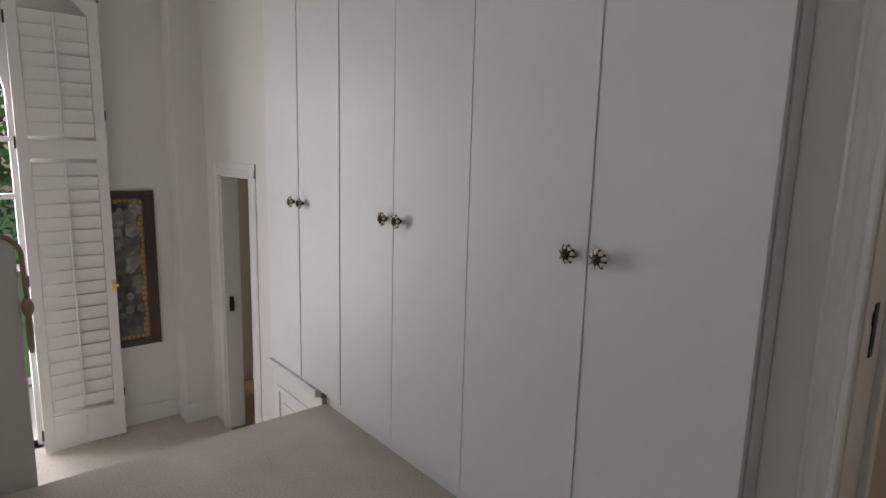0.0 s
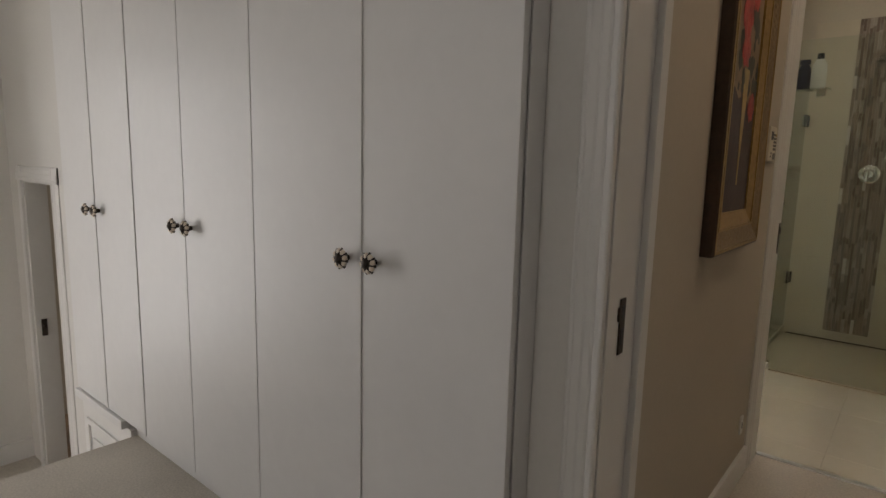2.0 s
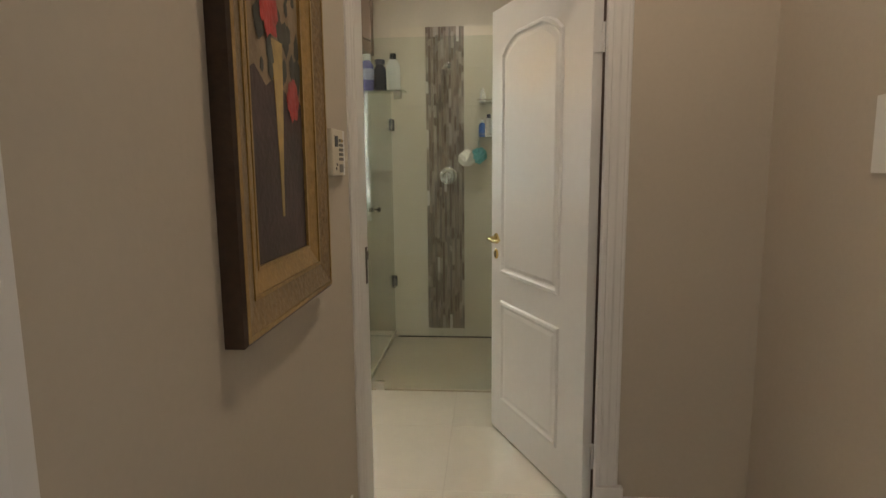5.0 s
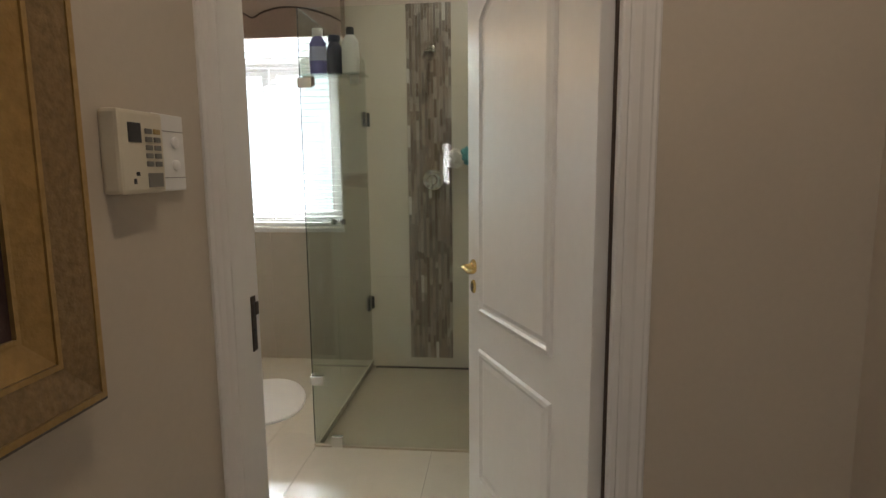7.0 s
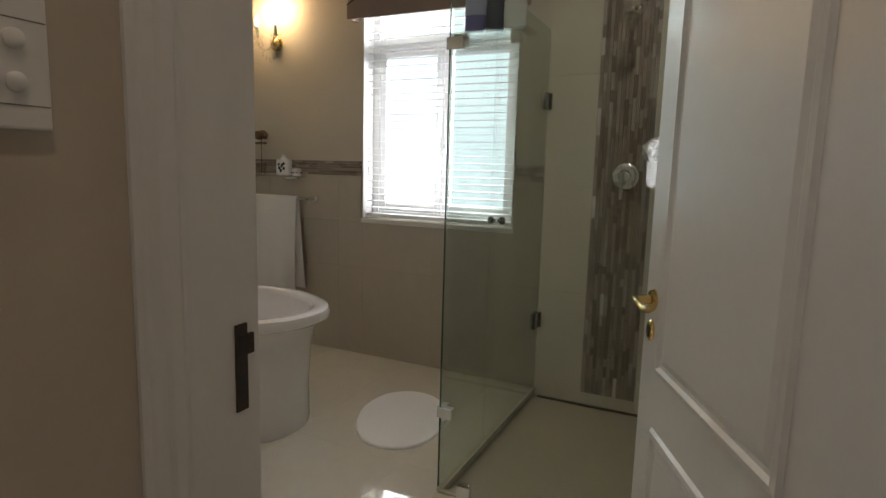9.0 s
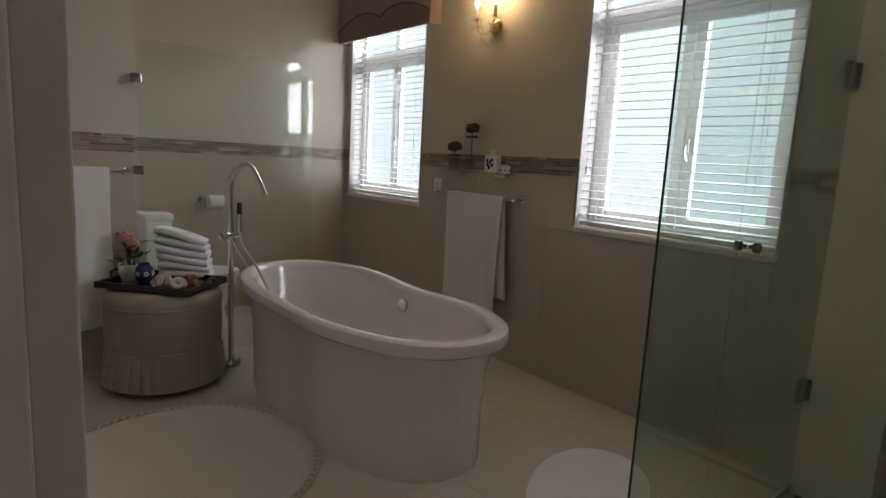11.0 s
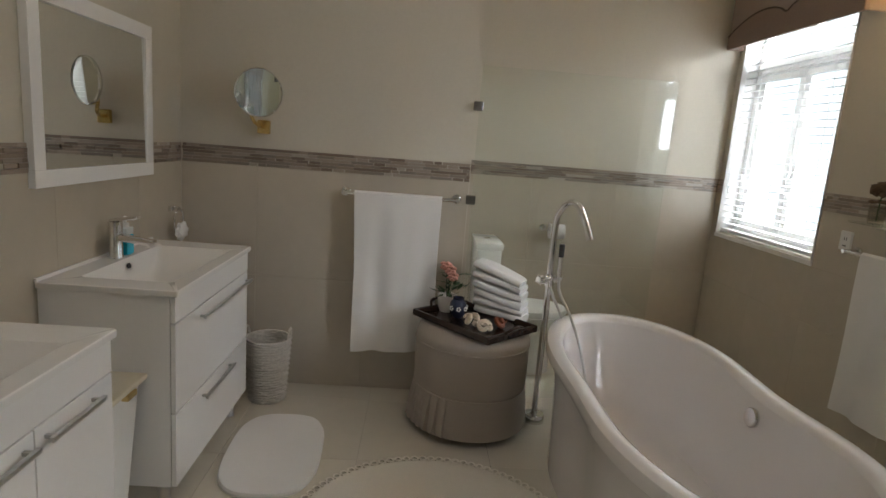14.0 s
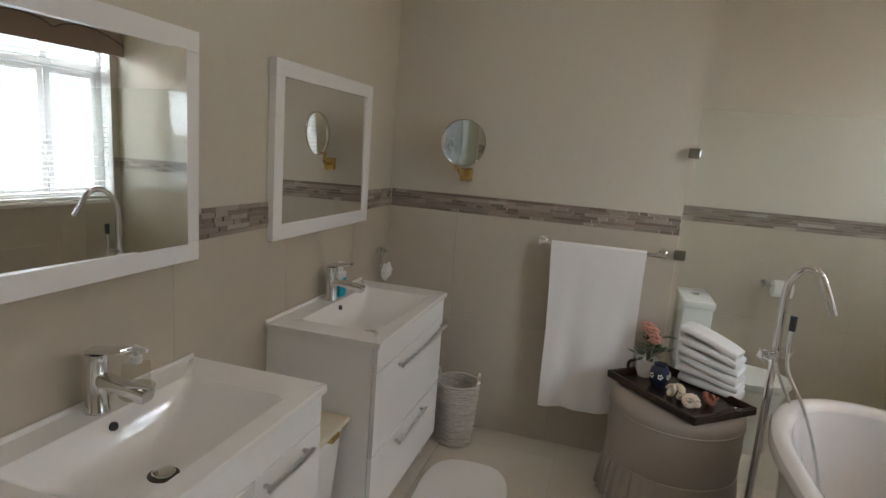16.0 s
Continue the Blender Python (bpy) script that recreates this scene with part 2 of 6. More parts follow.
def obj(name, bm, material, parent=None, smooth=False, shift=None):
    me = bpy.data.meshes.new(name)
    bmesh.ops.recalc_face_normals(bm, faces=bm.faces)
    if shift is not None:
        bmesh.ops.translate(bm, verts=bm.verts, vec=-Vector(shift))
    bm.to_mesh(me)
    bm.free()
    me.materials.append(material)
    if smooth:
        for p in me.polygons:
            p.use_smooth = True
        me.set_sharp_from_angle(angle=radians(40))
    ob = new(name, me)
    if parent is not None:
        ob.parent = parent
    return ob


def thing(name, place, label, category, group=""):
    ORIGIN[0] = Vector(place)
    e = new(name)
    e.empty_display_size = 0.1
    e.location = place
    return tagged(e, label, category, group)


def part(name, bm, material, parent, label="", smooth=False):
    """One mesh under a thing, or under a part; the bmesh is in world metres."""
    ob = obj(name, bm, material, parent, smooth, ORIGIN[0])
    return tagged(ob, label)


def single(name, bm, material, label, category, group="", smooth=False, place=None):
    """A thing that is one mesh."""
    if place is None:
        lo = Vector([min(v.co[i] for v in bm.verts) for i in range(3)])
        hi = Vector([max(v.co[i] for v in bm.verts) for i in range(3)])
        place = Vector(((lo.x + hi.x) / 2, (lo.y + hi.y) / 2, lo.z))
    ob = obj(name, bm, material, None, smooth, place)
    ob.location = place
    return tagged(ob, label, category, group)


def structure(name, bm, material, label="", category="", smooth=False):
    return tagged(obj(name, bm, material, None, smooth), label, category, kind="structure")


def bx(bm, x0, x1, y0, y1, z0, z1, bevel=0.0, m=None):
    made = bmesh.ops.create_cube(bm, size=1, matrix=Matrix.LocRotScale(((x0 + x1) / 2, (y0 + y1) / 2, (z0 + z1) / 2), None, (abs(x1 - x0), abs(y1 - y0), abs(z1 - z0))))
    vs = made["verts"]
    if bevel:
        es = list({e for v in vs for e in v.link_edges})
        r = bmesh.ops.bevel(bm, geom=es, offset=bevel, segments=2, affect="EDGES", profile=0.6)
        vs = r["verts"]
    if m is not None:
        bmesh.ops.transform(bm, matrix=m, verts=list(vs))
    return bm


def box(*a, **k):
    return bx(bmesh.new(), *a, **k)


def boxes(rows, bevel=0.0):
    bm = bmesh.new()
    for r in rows:
        bx(bm, *r, bevel=bevel)
    return bm


def rod(bm, a, b, r0, r1=None, seg=16):
    a, b = Vector(a), Vector(b)
    q = (b - a).to_track_quat("Z", "Y").to_matrix().to_4x4()
    bmesh.ops.create_cone(bm, cap_ends=True, segments=seg, radius1=r0, radius2=r0 if r1 is None else r1, depth=(b - a).length, matrix=Matrix.Translation((a + b) / 2) @ q)
    return bm


def lathe(bm, profile, centre, seg=28, axis=None, squash=(1, 1)):
    """Turns (radius, height) pairs about an upright axis, or about the given one."""
    q = Matrix() if axis is None else Vector(axis).to_track_quat("Z", "Y").to_matrix().to_4x4()
    m = Matrix.Translation(centre) @ q
    rings = []
    for r, h in profile:
        if r < 1e-5:
            rings.append([bm.verts.new(m @ Vector((0, 0, h)))])
        else:
            rings.append([bm.verts.new(m @ Vector((r * squash[0] * math.cos(2 * math.pi * i / seg), r * squash[1] * math.sin(2 * math.pi * i / seg), h))) for i in range(seg)])
    for p, q_ in zip(rings, rings[1:]):
        for i in range(seg):
            j = (i + 1) % seg
            if len(p) == 1 and len(q_) > 1:
                bm.faces.new((p[0], q_[i], q_[j]))
            elif len(q_) == 1 and len(p) > 1:
                bm.faces.new((p[i], p[j], q_[0]))
            elif len(p) > 1:
                bm.faces.new((p[i], p[j], q_[j], q_[i]))
    for ring, flip in ((rings[0], True), (rings[-1], False)):
        if len(ring) > 1:
            bm.faces.new(ring[::-1] if flip else ring)
    return bm


def tube(bm, points, r, seg=10):
    """A round tube along a smooth line through the points."""
    pts = [Vector(p) for p in points]
    line = []
    for i in range(len(pts) - 1):
        p0, p1, p2, p3 = pts[max(i - 1, 0)], pts[i], pts[i + 1], pts[min(i + 2, len(pts) - 1)]
        for k in range(6):
            t = k / 6
            line.append(0.5 * ((2 * p1) + (p2 - p0) * t + (2 * p0 - 5 * p1 + 4 * p2 - p3) * t * t + (3 * p1 - p0 - 3 * p2 + p3) * t ** 3))
    line.append(pts[-1])
    rings, side = [], None
    for i, p in enumerate(line):
        d = (line[min(i + 1, len(line) - 1)] - line[max(i - 1, 0)]).normalized()
        if side is None:
            side = d.orthogonal().normalized()
        side = (side - d * side.dot(d)).normalized()
        up = d.cross(side)
        rings.append([bm.verts.new(p + r * (math.cos(2 * math.pi * k / seg) * side + math.sin(2 * math.pi * k / seg) * up)) for k in range(seg)])
    for a, b in zip(rings, rings[1:]):
        for k in range(seg):
            bm.faces.new((a[k], a[(k + 1) % seg], b[(k + 1) % seg], b[k]))
    bm.faces.new(rings[0][::-1])
    bm.faces.new(rings[-1])
    return bm


def prism(bm, outline, m, depth):
    """A flat outline in (u, v), placed by m, with depth along m's z."""
    lo = [bm.verts.new(m @ Vector((u, v, 0))) for u, v in outline]
    hi = [bm.verts.new(m @ Vector((u, v, depth))) for u, v in outline]
    bm.faces.new(lo[::-1])
    bm.faces.new(hi)
    n = len(lo)
    for i in range(n):
        bm.faces.new((lo[i], lo[(i + 1) % n], hi[(i + 1) % n], hi[i]))
    return bm


def plane_at(o, u, v):
    """A matrix with u and v as its x and y, and their cross product as its z."""
    u, v = Vector(u).normalized(), Vector(v).normalized()
    w = u.cross(v)
    m = Matrix((u, v, w)).transposed().to_4x4()
    m.translation = o
    return m


def blob(bm, centre, r, seed, squash=(1, 1, 1), rough=0.25, level=2):
    made = bmesh.ops.create_icosphere(bm, subdivisions=level, radius=1)
    for v in made["verts"]:
        k = 1 + rough * noise.noise(v.co * 2.3 + Vector((seed * 3.7, seed, -seed)))
        v.co = Vector(centre) + Vector((v.co.x * squash[0], v.co.y * squash[1], v.co.z * squash[2])) * r * k
    return bm


def thicken(bm, t):
    """Gives a sheet a second skin behind it and closes its edges."""
    bm.normal_update()
    faces, rim = bm.faces[:], [e for e in bm.edges if len(e.link_faces) == 1]
    back = {v: bm.verts.new(v.co - v.normal * t) for v in bm.verts[:]}
    for f in faces:
        bm.faces.new([back[v] for v in reversed(f.verts)])
    for e in rim:
        a, b = e.verts
        bm.faces.new((a, b, back[b], back[a]))
    return bm


def wall_bm(axis, p0, p1, u0, u1, z0, z1, holes=()):
    """A wall across the axis between p0 and p1, with openings (u0, u1, z0, z1) through it."""
    us = sorted({u0, u1, *[h[0] for h in holes], *[h[1] for h in holes]})
    bm = bmesh.new()
    for a, b in zip(us, us[1:]):
        mid = (a + b) / 2
        spans, z = [], z0
        for h in sorted((h for h in holes if h[0] < mid < h[1]), key=lambda h: h[2]):
            if h[2] > z:
                spans.append((z, h[2]))
            z = h[3]
        if z < z1:
            spans.append((z, z1))
        for s, e in spans:
            bx(bm, a, b, p0, p1, s, e) if axis == "y" else bx(bm, p0, p1, a, b, s, e)
    bmesh.ops.remove_doubles(bm, verts=bm.verts, dist=1e-5)
    return bm


# ---- shell: floors ----
HALL_TOP, BATH_TOP, STAIR_TOP, LOWER = 3.0, 2.85, 0.95, -0.82
FACE = 6.048    # plaster face of the window wall
BACK = 2.627    # plaster face of the vanity wall
PASS = 0.055    # face of the passage's west wall
FRONT = 1.648   # front of the wardrobe
ground = structure("ground", box(-60, -4.6, -50, 60, -3.3, -3.1), LAWN, "green lawn outside the balcony", "lawn")
structure("floor_landing", boxes([(-2.12, 1.6, -1.4, 1.78, -0.18, 0), (-0.08, 1.6, 1.78, 3.485, -0.18, 0)]), CARPET, "beige cut-pile carpet on the landing and passage", "carpet")
structure("floor_lower", box(-4.45, -2.15, -1.4, 2.6, LOWER - 0.15, LOWER), CARPET, "beige carpet of the lower level", "carpet")
structure("wall_landing_edge", box(-2.15, -2.121, 0.50, 1.66, LOWER, -0.02), HALL_WALL)
floor_bath = structure("floor_bathroom", boxes([(-4.15, -0.262, 2.55, 6.15, -0.16, -0.012), (-0.262, 1.1, 3.47, 4.775, -0.16, -0.012)]), GROUT, "glossy cream porcelain floor tiles", "floor")

# ---- shell: walls ----
structure("wall_closet", boxes([(-0.082, PASS + 0.005, 1.73, 1.965, 0, HALL_TOP), (-2.74, -0.082, 2.30, 2.42, -0.9, HALL_TOP)]), HALL_WALL, "grey-white plaster wall beside the wardrobe", "wall")
structure("wall_closet_over", boxes([(PASS + 0.005, 0.95, 1.73, 1.965, 2.12, HALL_TOP), (0.95, 1.6, 1.73, 1.965, 0, HALL_TOP)]), HALL_WALL)
structure("wall_hall_south", wall_bm("y", -1.42, -1.25, -4.45, 1.6, -1.05, HALL_TOP, [(-0.44, -0.10, 1.08, 1.75)]), HALL_WALL)
structure("wall_hall_east", box(1.6, 1.72, -1.55, 1.965, -0.18, HALL_TOP), HALL_WALL)
structure("wall_stair", box(-2.30, -2.152, -1.4, 0.475, LOWER, STAIR_TOP, bevel=0.006), HALL_WALL, "low grey-white wall beside the stairs", "wall")
structure("wall_lower_west", wall_bm("x", -4.40, -4.25, -1.4, 1.535, -1.05, HALL_TOP, [(-0.79, 0.66, LOWER, 2.45)]), HALL_WALL, "grey-white wall behind the shutter", "wall")
structure("pilaster", box(-4.40, -4.04, 1.535, 1.78, -1.05, HALL_TOP, bevel=0.006), HALL_WALL, "plain grey-white wall pier", "pier")
structure("wall_lower_north", wall_bm("y", 1.75, 1.87, -4.04, -2.72, -1.05, HALL_TOP, [(-3.765, -3.205, LOWER, 1.11)]), HALL_WALL, "white wall above the lower doorway", "wall")
structure("wall_under_closet", box(-2.72, -2.12, 1.672, 1.772, LOWER, 0.03), TRIM, "white panelled wall below the wardrobe", "wall")
structure("wall_closet_end", box(-2.72, -2.66, 1.69, 2.30, LOWER, HALL_TOP), HALL_WALL)
structure("wall_inner_room", boxes([(-4.7, -4.6, 1.87, 2.28, -1.0, 1.6), (-4.7, -3.0, 2.28, 2.32, -1.0, 1.6), (-3.06, -3.0, 1.87, 2.28, -1.0, 1.6), (-4.6, -3.06, 1.87, 2.28, 1.5, 1.6)]), CORRIDOR, "beige wall of the room beyond", "wall")
structure("ceiling_hall", box(-4.45, 1.72, -1.55, 2.0, HALL_TOP, HALL_TOP + 0.1), HALL_WALL)
structure("wall_corridor_west", box(-0.08, PASS, 1.965, 3.46, 0, 2.85), CORRIDOR, "beige painted passage wall", "wall")
structure("wall_corridor_east", box(1.43, 1.6, 1.965, 3.515, 0, 2.85), CORRIDOR, "beige painted passage wall", "wall")
structure("wall_bath_door", boxes([(0.90, 1.1, 3.515, 3.635, 0, 2.85), (1.1, 1.6, 3.515, 3.635, 0, 2.85), (0.06, 0.90, 3.515, 3.635, 2.09, 2.85)]), CORRIDOR, "beige wall round the bathroom door", "wall")
structure("ceiling_corridor", box(-0.08, 1.6, 1.965, 3.635, 2.85, 2.95), HALL_WALL)
HOLES = [(*WIN1, WIN_Z0, WIN_Z1), (*WIN2, WIN_Z0, WIN_Z1)]
wall_window = structure("wall_window", wall_bm("y", FACE, 6.225, -4.2, 1.1, -0.16, BATH_TOP, HOLES), WALL, "cream bathroom wall with two windows", "wall")
wall_towel = structure("wall_towel", box(-3.22, -3.078, 2.50, 4.165, -0.16, BATH_TOP), WALL, "cream bathroom wall behind the towel rail", "wall")
wall_niche = structure("wall_niche", boxes([(-4.2, -4.033, 4.05, FACE, -0.16, BATH_TOP), (-4.033, -3.22, 4.05, 4.165, -0.16, BATH_TOP)]), WALL, "cream wall of the toilet recess", "wall")
wall_vanity = structure("wall_vanity", box(-3.078, -0.08, BACK - 0.12, BACK, -0.16, BATH_TOP), WALL, "cream bathroom wall behind the vanities", "wall")
structure("wall_vanity_end", box(-0.25, -0.08, BACK, 3.49, -0.16, BATH_TOP), WALL)
structure("wall_bath_east", box(1.0, 1.1, 3.635, FACE, -0.16, BATH_TOP), SHOWER_TILE)
structure("ceiling_bathroom", box(-4.2, 1.1, 2.50, 6.225, BATH_TOP, BATH_TOP + 0.1), WALL)

backdrop = structure("backdrop", box(-9, 5, 8.8, 8.85, -3.1, 9), glow_mat("overcast_glow", (0.86, 0.94, 1.0), 2.0), "bright overcast sky outside", "sky")
LENS = glow_mat("downlight_lens", (1.0, 0.88, 0.72), 6.0)
for dx_, dy_, dz_, watts_, colour_ in DOWNLIGHTS:
    dl = thing("ceiling_downlight", (dx_, dy_, dz_ - 0.03), "small round recessed ceiling downlight, lit", "ceiling light", "ceiling downlights")
    part("ring", lathe(bmesh.new(), [(0.045, 0.03), (0.058, 0.03), (0.062, 0.022), (0.058, 0.016), (0.045, 0.018)], (dx_, dy_, dz_ - 0.03), 24), TRIM, dl, smooth=True)
    part("lens", lathe(bmesh.new(), [(0.045, 0.027), (0, 0.027)], (dx_, dy_, dz_ - 0.03), 24), LENS, dl)

# ---- trim ----
structure("skirting_landing", boxes([(-0.078, 0.0, 1.718, 1.73, 0, 0.11), (1.02, 1.6, 1.715, 1.73, 0, 0.11)], 0.003), TRIM)
structure("skirting_lower", boxes([(-4.25, -4.232, 0.69, 1.535, LOWER, LOWER + 0.135), (-4.232, -4.04, 1.517, 1.535, LOWER, LOWER + 0.135), (-4.04, -4.022, 1.517, 1.75, LOWER, LOWER + 0.135)], 0.004), TRIM, "white skirting board", "skirting")
structure("skirting_corridor", boxes([(PASS, PASS + 0.015, 1.97, 3.28, 0, 0.115), (0.985, 1.43, 3.50, 3.515, 0, 0.115), (1.415, 1.43, 1.97, 3.50, 0, 0.115)], 0.004), TRIM, "white skirting board", "skirting")
structure("skirting_inner_room", box(-4.6, -3.06, 2.265, 2.28, LOWER, LOWER + 0.12), TRIM)
structure("floor_inner_room", box(-4.6, -3.06, 1.755, 2.28, -1.0, LOWER + 0.001), OAK, "brown wooden boards beyond the doorway", "floor")


def casing_bm(bm, o, along, across, out, length, width, depth=0.6):
    """A moulded door casing: stepped and rounded across its width."""
    shape = [(0, 0), (0, 0.010), (0.06, 0.014), (0.14, 0.013), (0.20, 0.017), (0.42, 0.019), (0.52, 0.0245), (0.70, 0.026), (0.78, 0.022), (0.82, 0.027), (0.95, 0.0285), (1.0, 0.024), (1.0, 0)]
    along, across, out, o = Vector(along), Vector(across), Vector(out), Vector(o)
    a = [bm.verts.new(o + across * (s * width) + out * (h * depth)) for s, h in shape]
    b = [bm.verts.new(o + along * length + across * (s * width) + out * (h * depth)) for s, h in shape]
    n = len(shape)
    for i in range(n):
        bm.faces.new((a[i], a[(i + 1) % n], b[(i + 1) % n], b[i]))
    bm.faces.new(a[::-1])
    bm.faces.new(b)
    return bm


def strike_plate(parent, x, y0, y1, z0, z1, way, lip=-1):
    """A dark metal strike plate on a jamb, with its lip and its two holes."""
    p = part("strike_plate", bx(box(x, x + way * 0.003, y0, y1, z0, z1, bevel=0.001), x, x + way * 0.005, (y0 - 0.009 if lip < 0 else y1 - 0.004), (y0 + 0.004 if lip < 0 else y1 + 0.011), z1 - 0.046, z1 - 0.016, bevel=0.0015), BRONZE, parent, "dark bronze strike plate")
    part("strike_hole", boxes([(x + way * 0.003, x + way * 0.0042, y0 + 0.006, y1 - 0.006, z1 - 0.046, z1 - 0.016), (x + way * 0.003, x + way * 0.0042, y0 + 0.006, y1 - 0.006, z0 + 0.02, z0 + 0.055)]), DARK, p)


# first doorway, from landing to passage
ORIGIN[0] = Vector((0, 0, 0))
door_1 = structure("door_1", boxes([(0.0601, 0.078, 1.735, 1.96, 0, 2.12), (0.932, 0.9499, 1.735, 1.96, 0, 2.12), (0.078, 0.932, 1.735, 1.96, 2.10, 2.1199), (0.078, 0.094, 1.875, 1.915, 0, 2.10), (0.916, 0.932, 1.875, 1.915, 0, 2.10)], 0.002), TRIM, "white painted doorway between landing and passage", "doorway")
part("casing", casing_bm(bmesh.new(), (0.0, 1.73, 0), (0, 0, 1), (1, 0, 0), (0, -1, 0), 2.19, 0.075), TRIM, door_1)
part("casing", casing_bm(bmesh.new(), (1.02, 1.73, 0), (0, 0, 1), (-1, 0, 0), (0, -1, 0), 2.19, 0.082), TRIM, door_1)
part("casing", casing_bm(bmesh.new(), (0.0, 1.73, 2.19), (1, 0, 0), (0, 0, -1), (0, -1, 0), 1.02, 0.082), TRIM, door_1)
strike_plate(door_1, 0.078, 1.788, 1.814, 0.89, 1.008, 1)

# bathroom doorway
door_2 = structure("door_2", boxes([(0.0551, 0.072, 3.35, 3.46, 0, 2.09), (-0.0799, 0.043, 3.4605, 3.492, 0, 2.09), (0.889, 0.8999, 3.515, 3.563, 0, 2.09), (0.072, 0.8999, 3.493, 3.635, 2.07, 2.0899)], 0.002), TRIM, "white painted bathroom doorway", "doorway")
part("casing", casing_bm(bmesh.new(), (PASS, 3.28, 0), (0, 0, 1), (0, 1, 0), (1, 0, 0), 2.13, 0.075), TRIM, door_2)
part("casing", casing_bm(bmesh.new(), (0.968, 3.515, 0), (0, 0, 1), (-1, 0, 0), (0, -1, 0), 2.165, 0.083), TRIM, door_2)
part("casing", casing_bm(bmesh.new(), (0.06, 3.515, 2.165), (1, 0, 0), (0, 0, -1), (0, -1, 0), 0.905, 0.095), TRIM, door_2)
part("plinth_block", box(0.880, 0.985, 3.487, 3.515, 0, 0.16, bevel=0.004), TRIM, door_2)
strike_plate(door_2, 0.072, 3.415, 3.437, 0.928, 1.055, 1, 1)
part("threshold", box(0.072, 0.885, 3.478, 3.508, -0.01, 0.006, bevel=0.002), BRUSHED, door_2, "narrow metal carpet threshold strip")

# lower doorway
door_3 = structure("door_3", boxes([(-3.765, -3.747, 1.75, 1.87, LOWER, 1.11), (-3.223, -3.205, 1.75, 1.87, LOWER, 1.11), (-3.747, -3.223, 1.75, 1.87, 1.092, 1.1099)], 0.002), TRIM, "white doorway on the lower level", "doorway")
for o_, al, ac, ln in (((-3.86, 1.75, LOWER), (0, 0, 1), (1, 0, 0), 2.01), ((-3.11, 1.75, LOWER), (0, 0, 1), (-1, 0, 0), 2.01), ((-3.86, 1.75, 1.19), (1, 0, 0), (0, 0, -1), 0.75)):
    part("casing", casing_bm(bmesh.new(), o_, al, ac, (0, -1, 0), ln, 0.09), TRIM, door_3)
part("lock", bx(box(-3.747, -3.735, 1.78, 1.81, 0.10, 0.21, bevel=0.002), -3.735, -3.715, 1.785, 1.80, 0.16, 0.175), BRONZE, door_3, "dark metal lock")


# ---- wardrobe on the landing ----
def knob(parent, x, y, z):
    """A dark metal knob: eight petals round a ceramic centre, on a stem."""
    bm = rod(bmesh.new(), (x, y, z), (x, y - 0.022, z), 0.008, 0.011, 12)
    blob(bm, (x, y - 0.03, z), 0.014, 1, (1, 0.8, 1), 0.0)
    k = part("knob", bm, BRONZE, parent, "dark bronze flower knob", smooth=True)
    bm = bmesh.new()
    for i in range(8):
        a = i * math.pi / 4 + 0.2
        blob(bm, (x + 0.0185 * math.cos(a), y - 0.026, z + 0.0185 * math.sin(a)), 0.0088, i, (1, 0.9, 1), 0.05, 1)
    part("petals", bm, SHELL, k, "cream ceramic petals", smooth=True)
    bm = bmesh.new()
    for i in range(8):
        a = i * math.pi / 4 + 0.2 + math.pi / 8
        rod(bm, (x + 0.010 * math.cos(a), y - 0.034, z + 0.010 * math.sin(a)), (x + 0.027 * math.cos(a), y - 0.022, z + 0.027 * math.sin(a)), 0.0034, seg=6)
    part("claws", bm, BRONZE, k)


SEAMS = (-2.70, -2.301, -1.89, -1.464, -1.025, -0.540, -0.088)
wardrobe = thing("wardrobe", (-1.4, FRONT + 0.06, 0.03), "built-in white wardrobe with six tall flush doors", "wardrobe")
part("carcass", boxes([(-2.70, -0.084, FRONT + 0.025, 2.29, 0.085, 2.9)]), CLOSET, wardrobe)
for i, (a, b) in enumerate(zip(SEAMS, SEAMS[1:])):
    lean = (0.0, 0.0, 0.0, 0.002, 0.002, 0.0)[i]
    d = part("door", box(a + 0.0006, b - 0.0006, FRONT - lean, FRONT + 0.022, 0.09, 2.88, bevel=0.002), CLOSET, wardrobe)
    knob(d, b - 0.05 if i % 2 == 0 else a + 0.05, FRONT - 0.001 - lean, 1.026)
for s in SEAMS[1:6]:
    part("cover_strip", box(s - 0.017, s + 0.0004, FRONT - 0.0035, FRONT + 0.002, 0.09, 2.88, bevel=0.0015), CLOSET, wardrobe)
part("plinth", box(-2.12, -0.088, FRONT + 0.05, FRONT + 0.06, 0.0, 0.087), CLOSET, wardrobe)
part("end_panel", box(-0.0838, -0.0825, FRONT + 0.02, 1.73, 0.0, 2.9), CLOSET, wardrobe)
part("foot_ledge", box(-2.70, -2.125, FRONT - 0.014, FRONT + 0.0235, 0.045, 0.085, bevel=0.004), CLOSET, wardrobe)
under = thing("wall_panel", (-2.37, 1.66, -0.79), "white panel moulding below the wardrobe", "panelling")
part("moulding", boxes([(-2.66, -2.18, 1.660, 1.672, -0.10, -0.07), (-2.66, -2.63, 1.660, 1.672, -0.76, -0.10), (-2.21, -2.18, 1.660, 1.672, -0.76, -0.10), (-2.66, -2.18, 1.660, 1.672, -0.79, -0.76)], 0.004), TRIM, under)
part("raised_panel", box(-2.59, -2.25, 1.662, 1.672, -0.72, -0.16, bevel=0.004), TRIM, under)


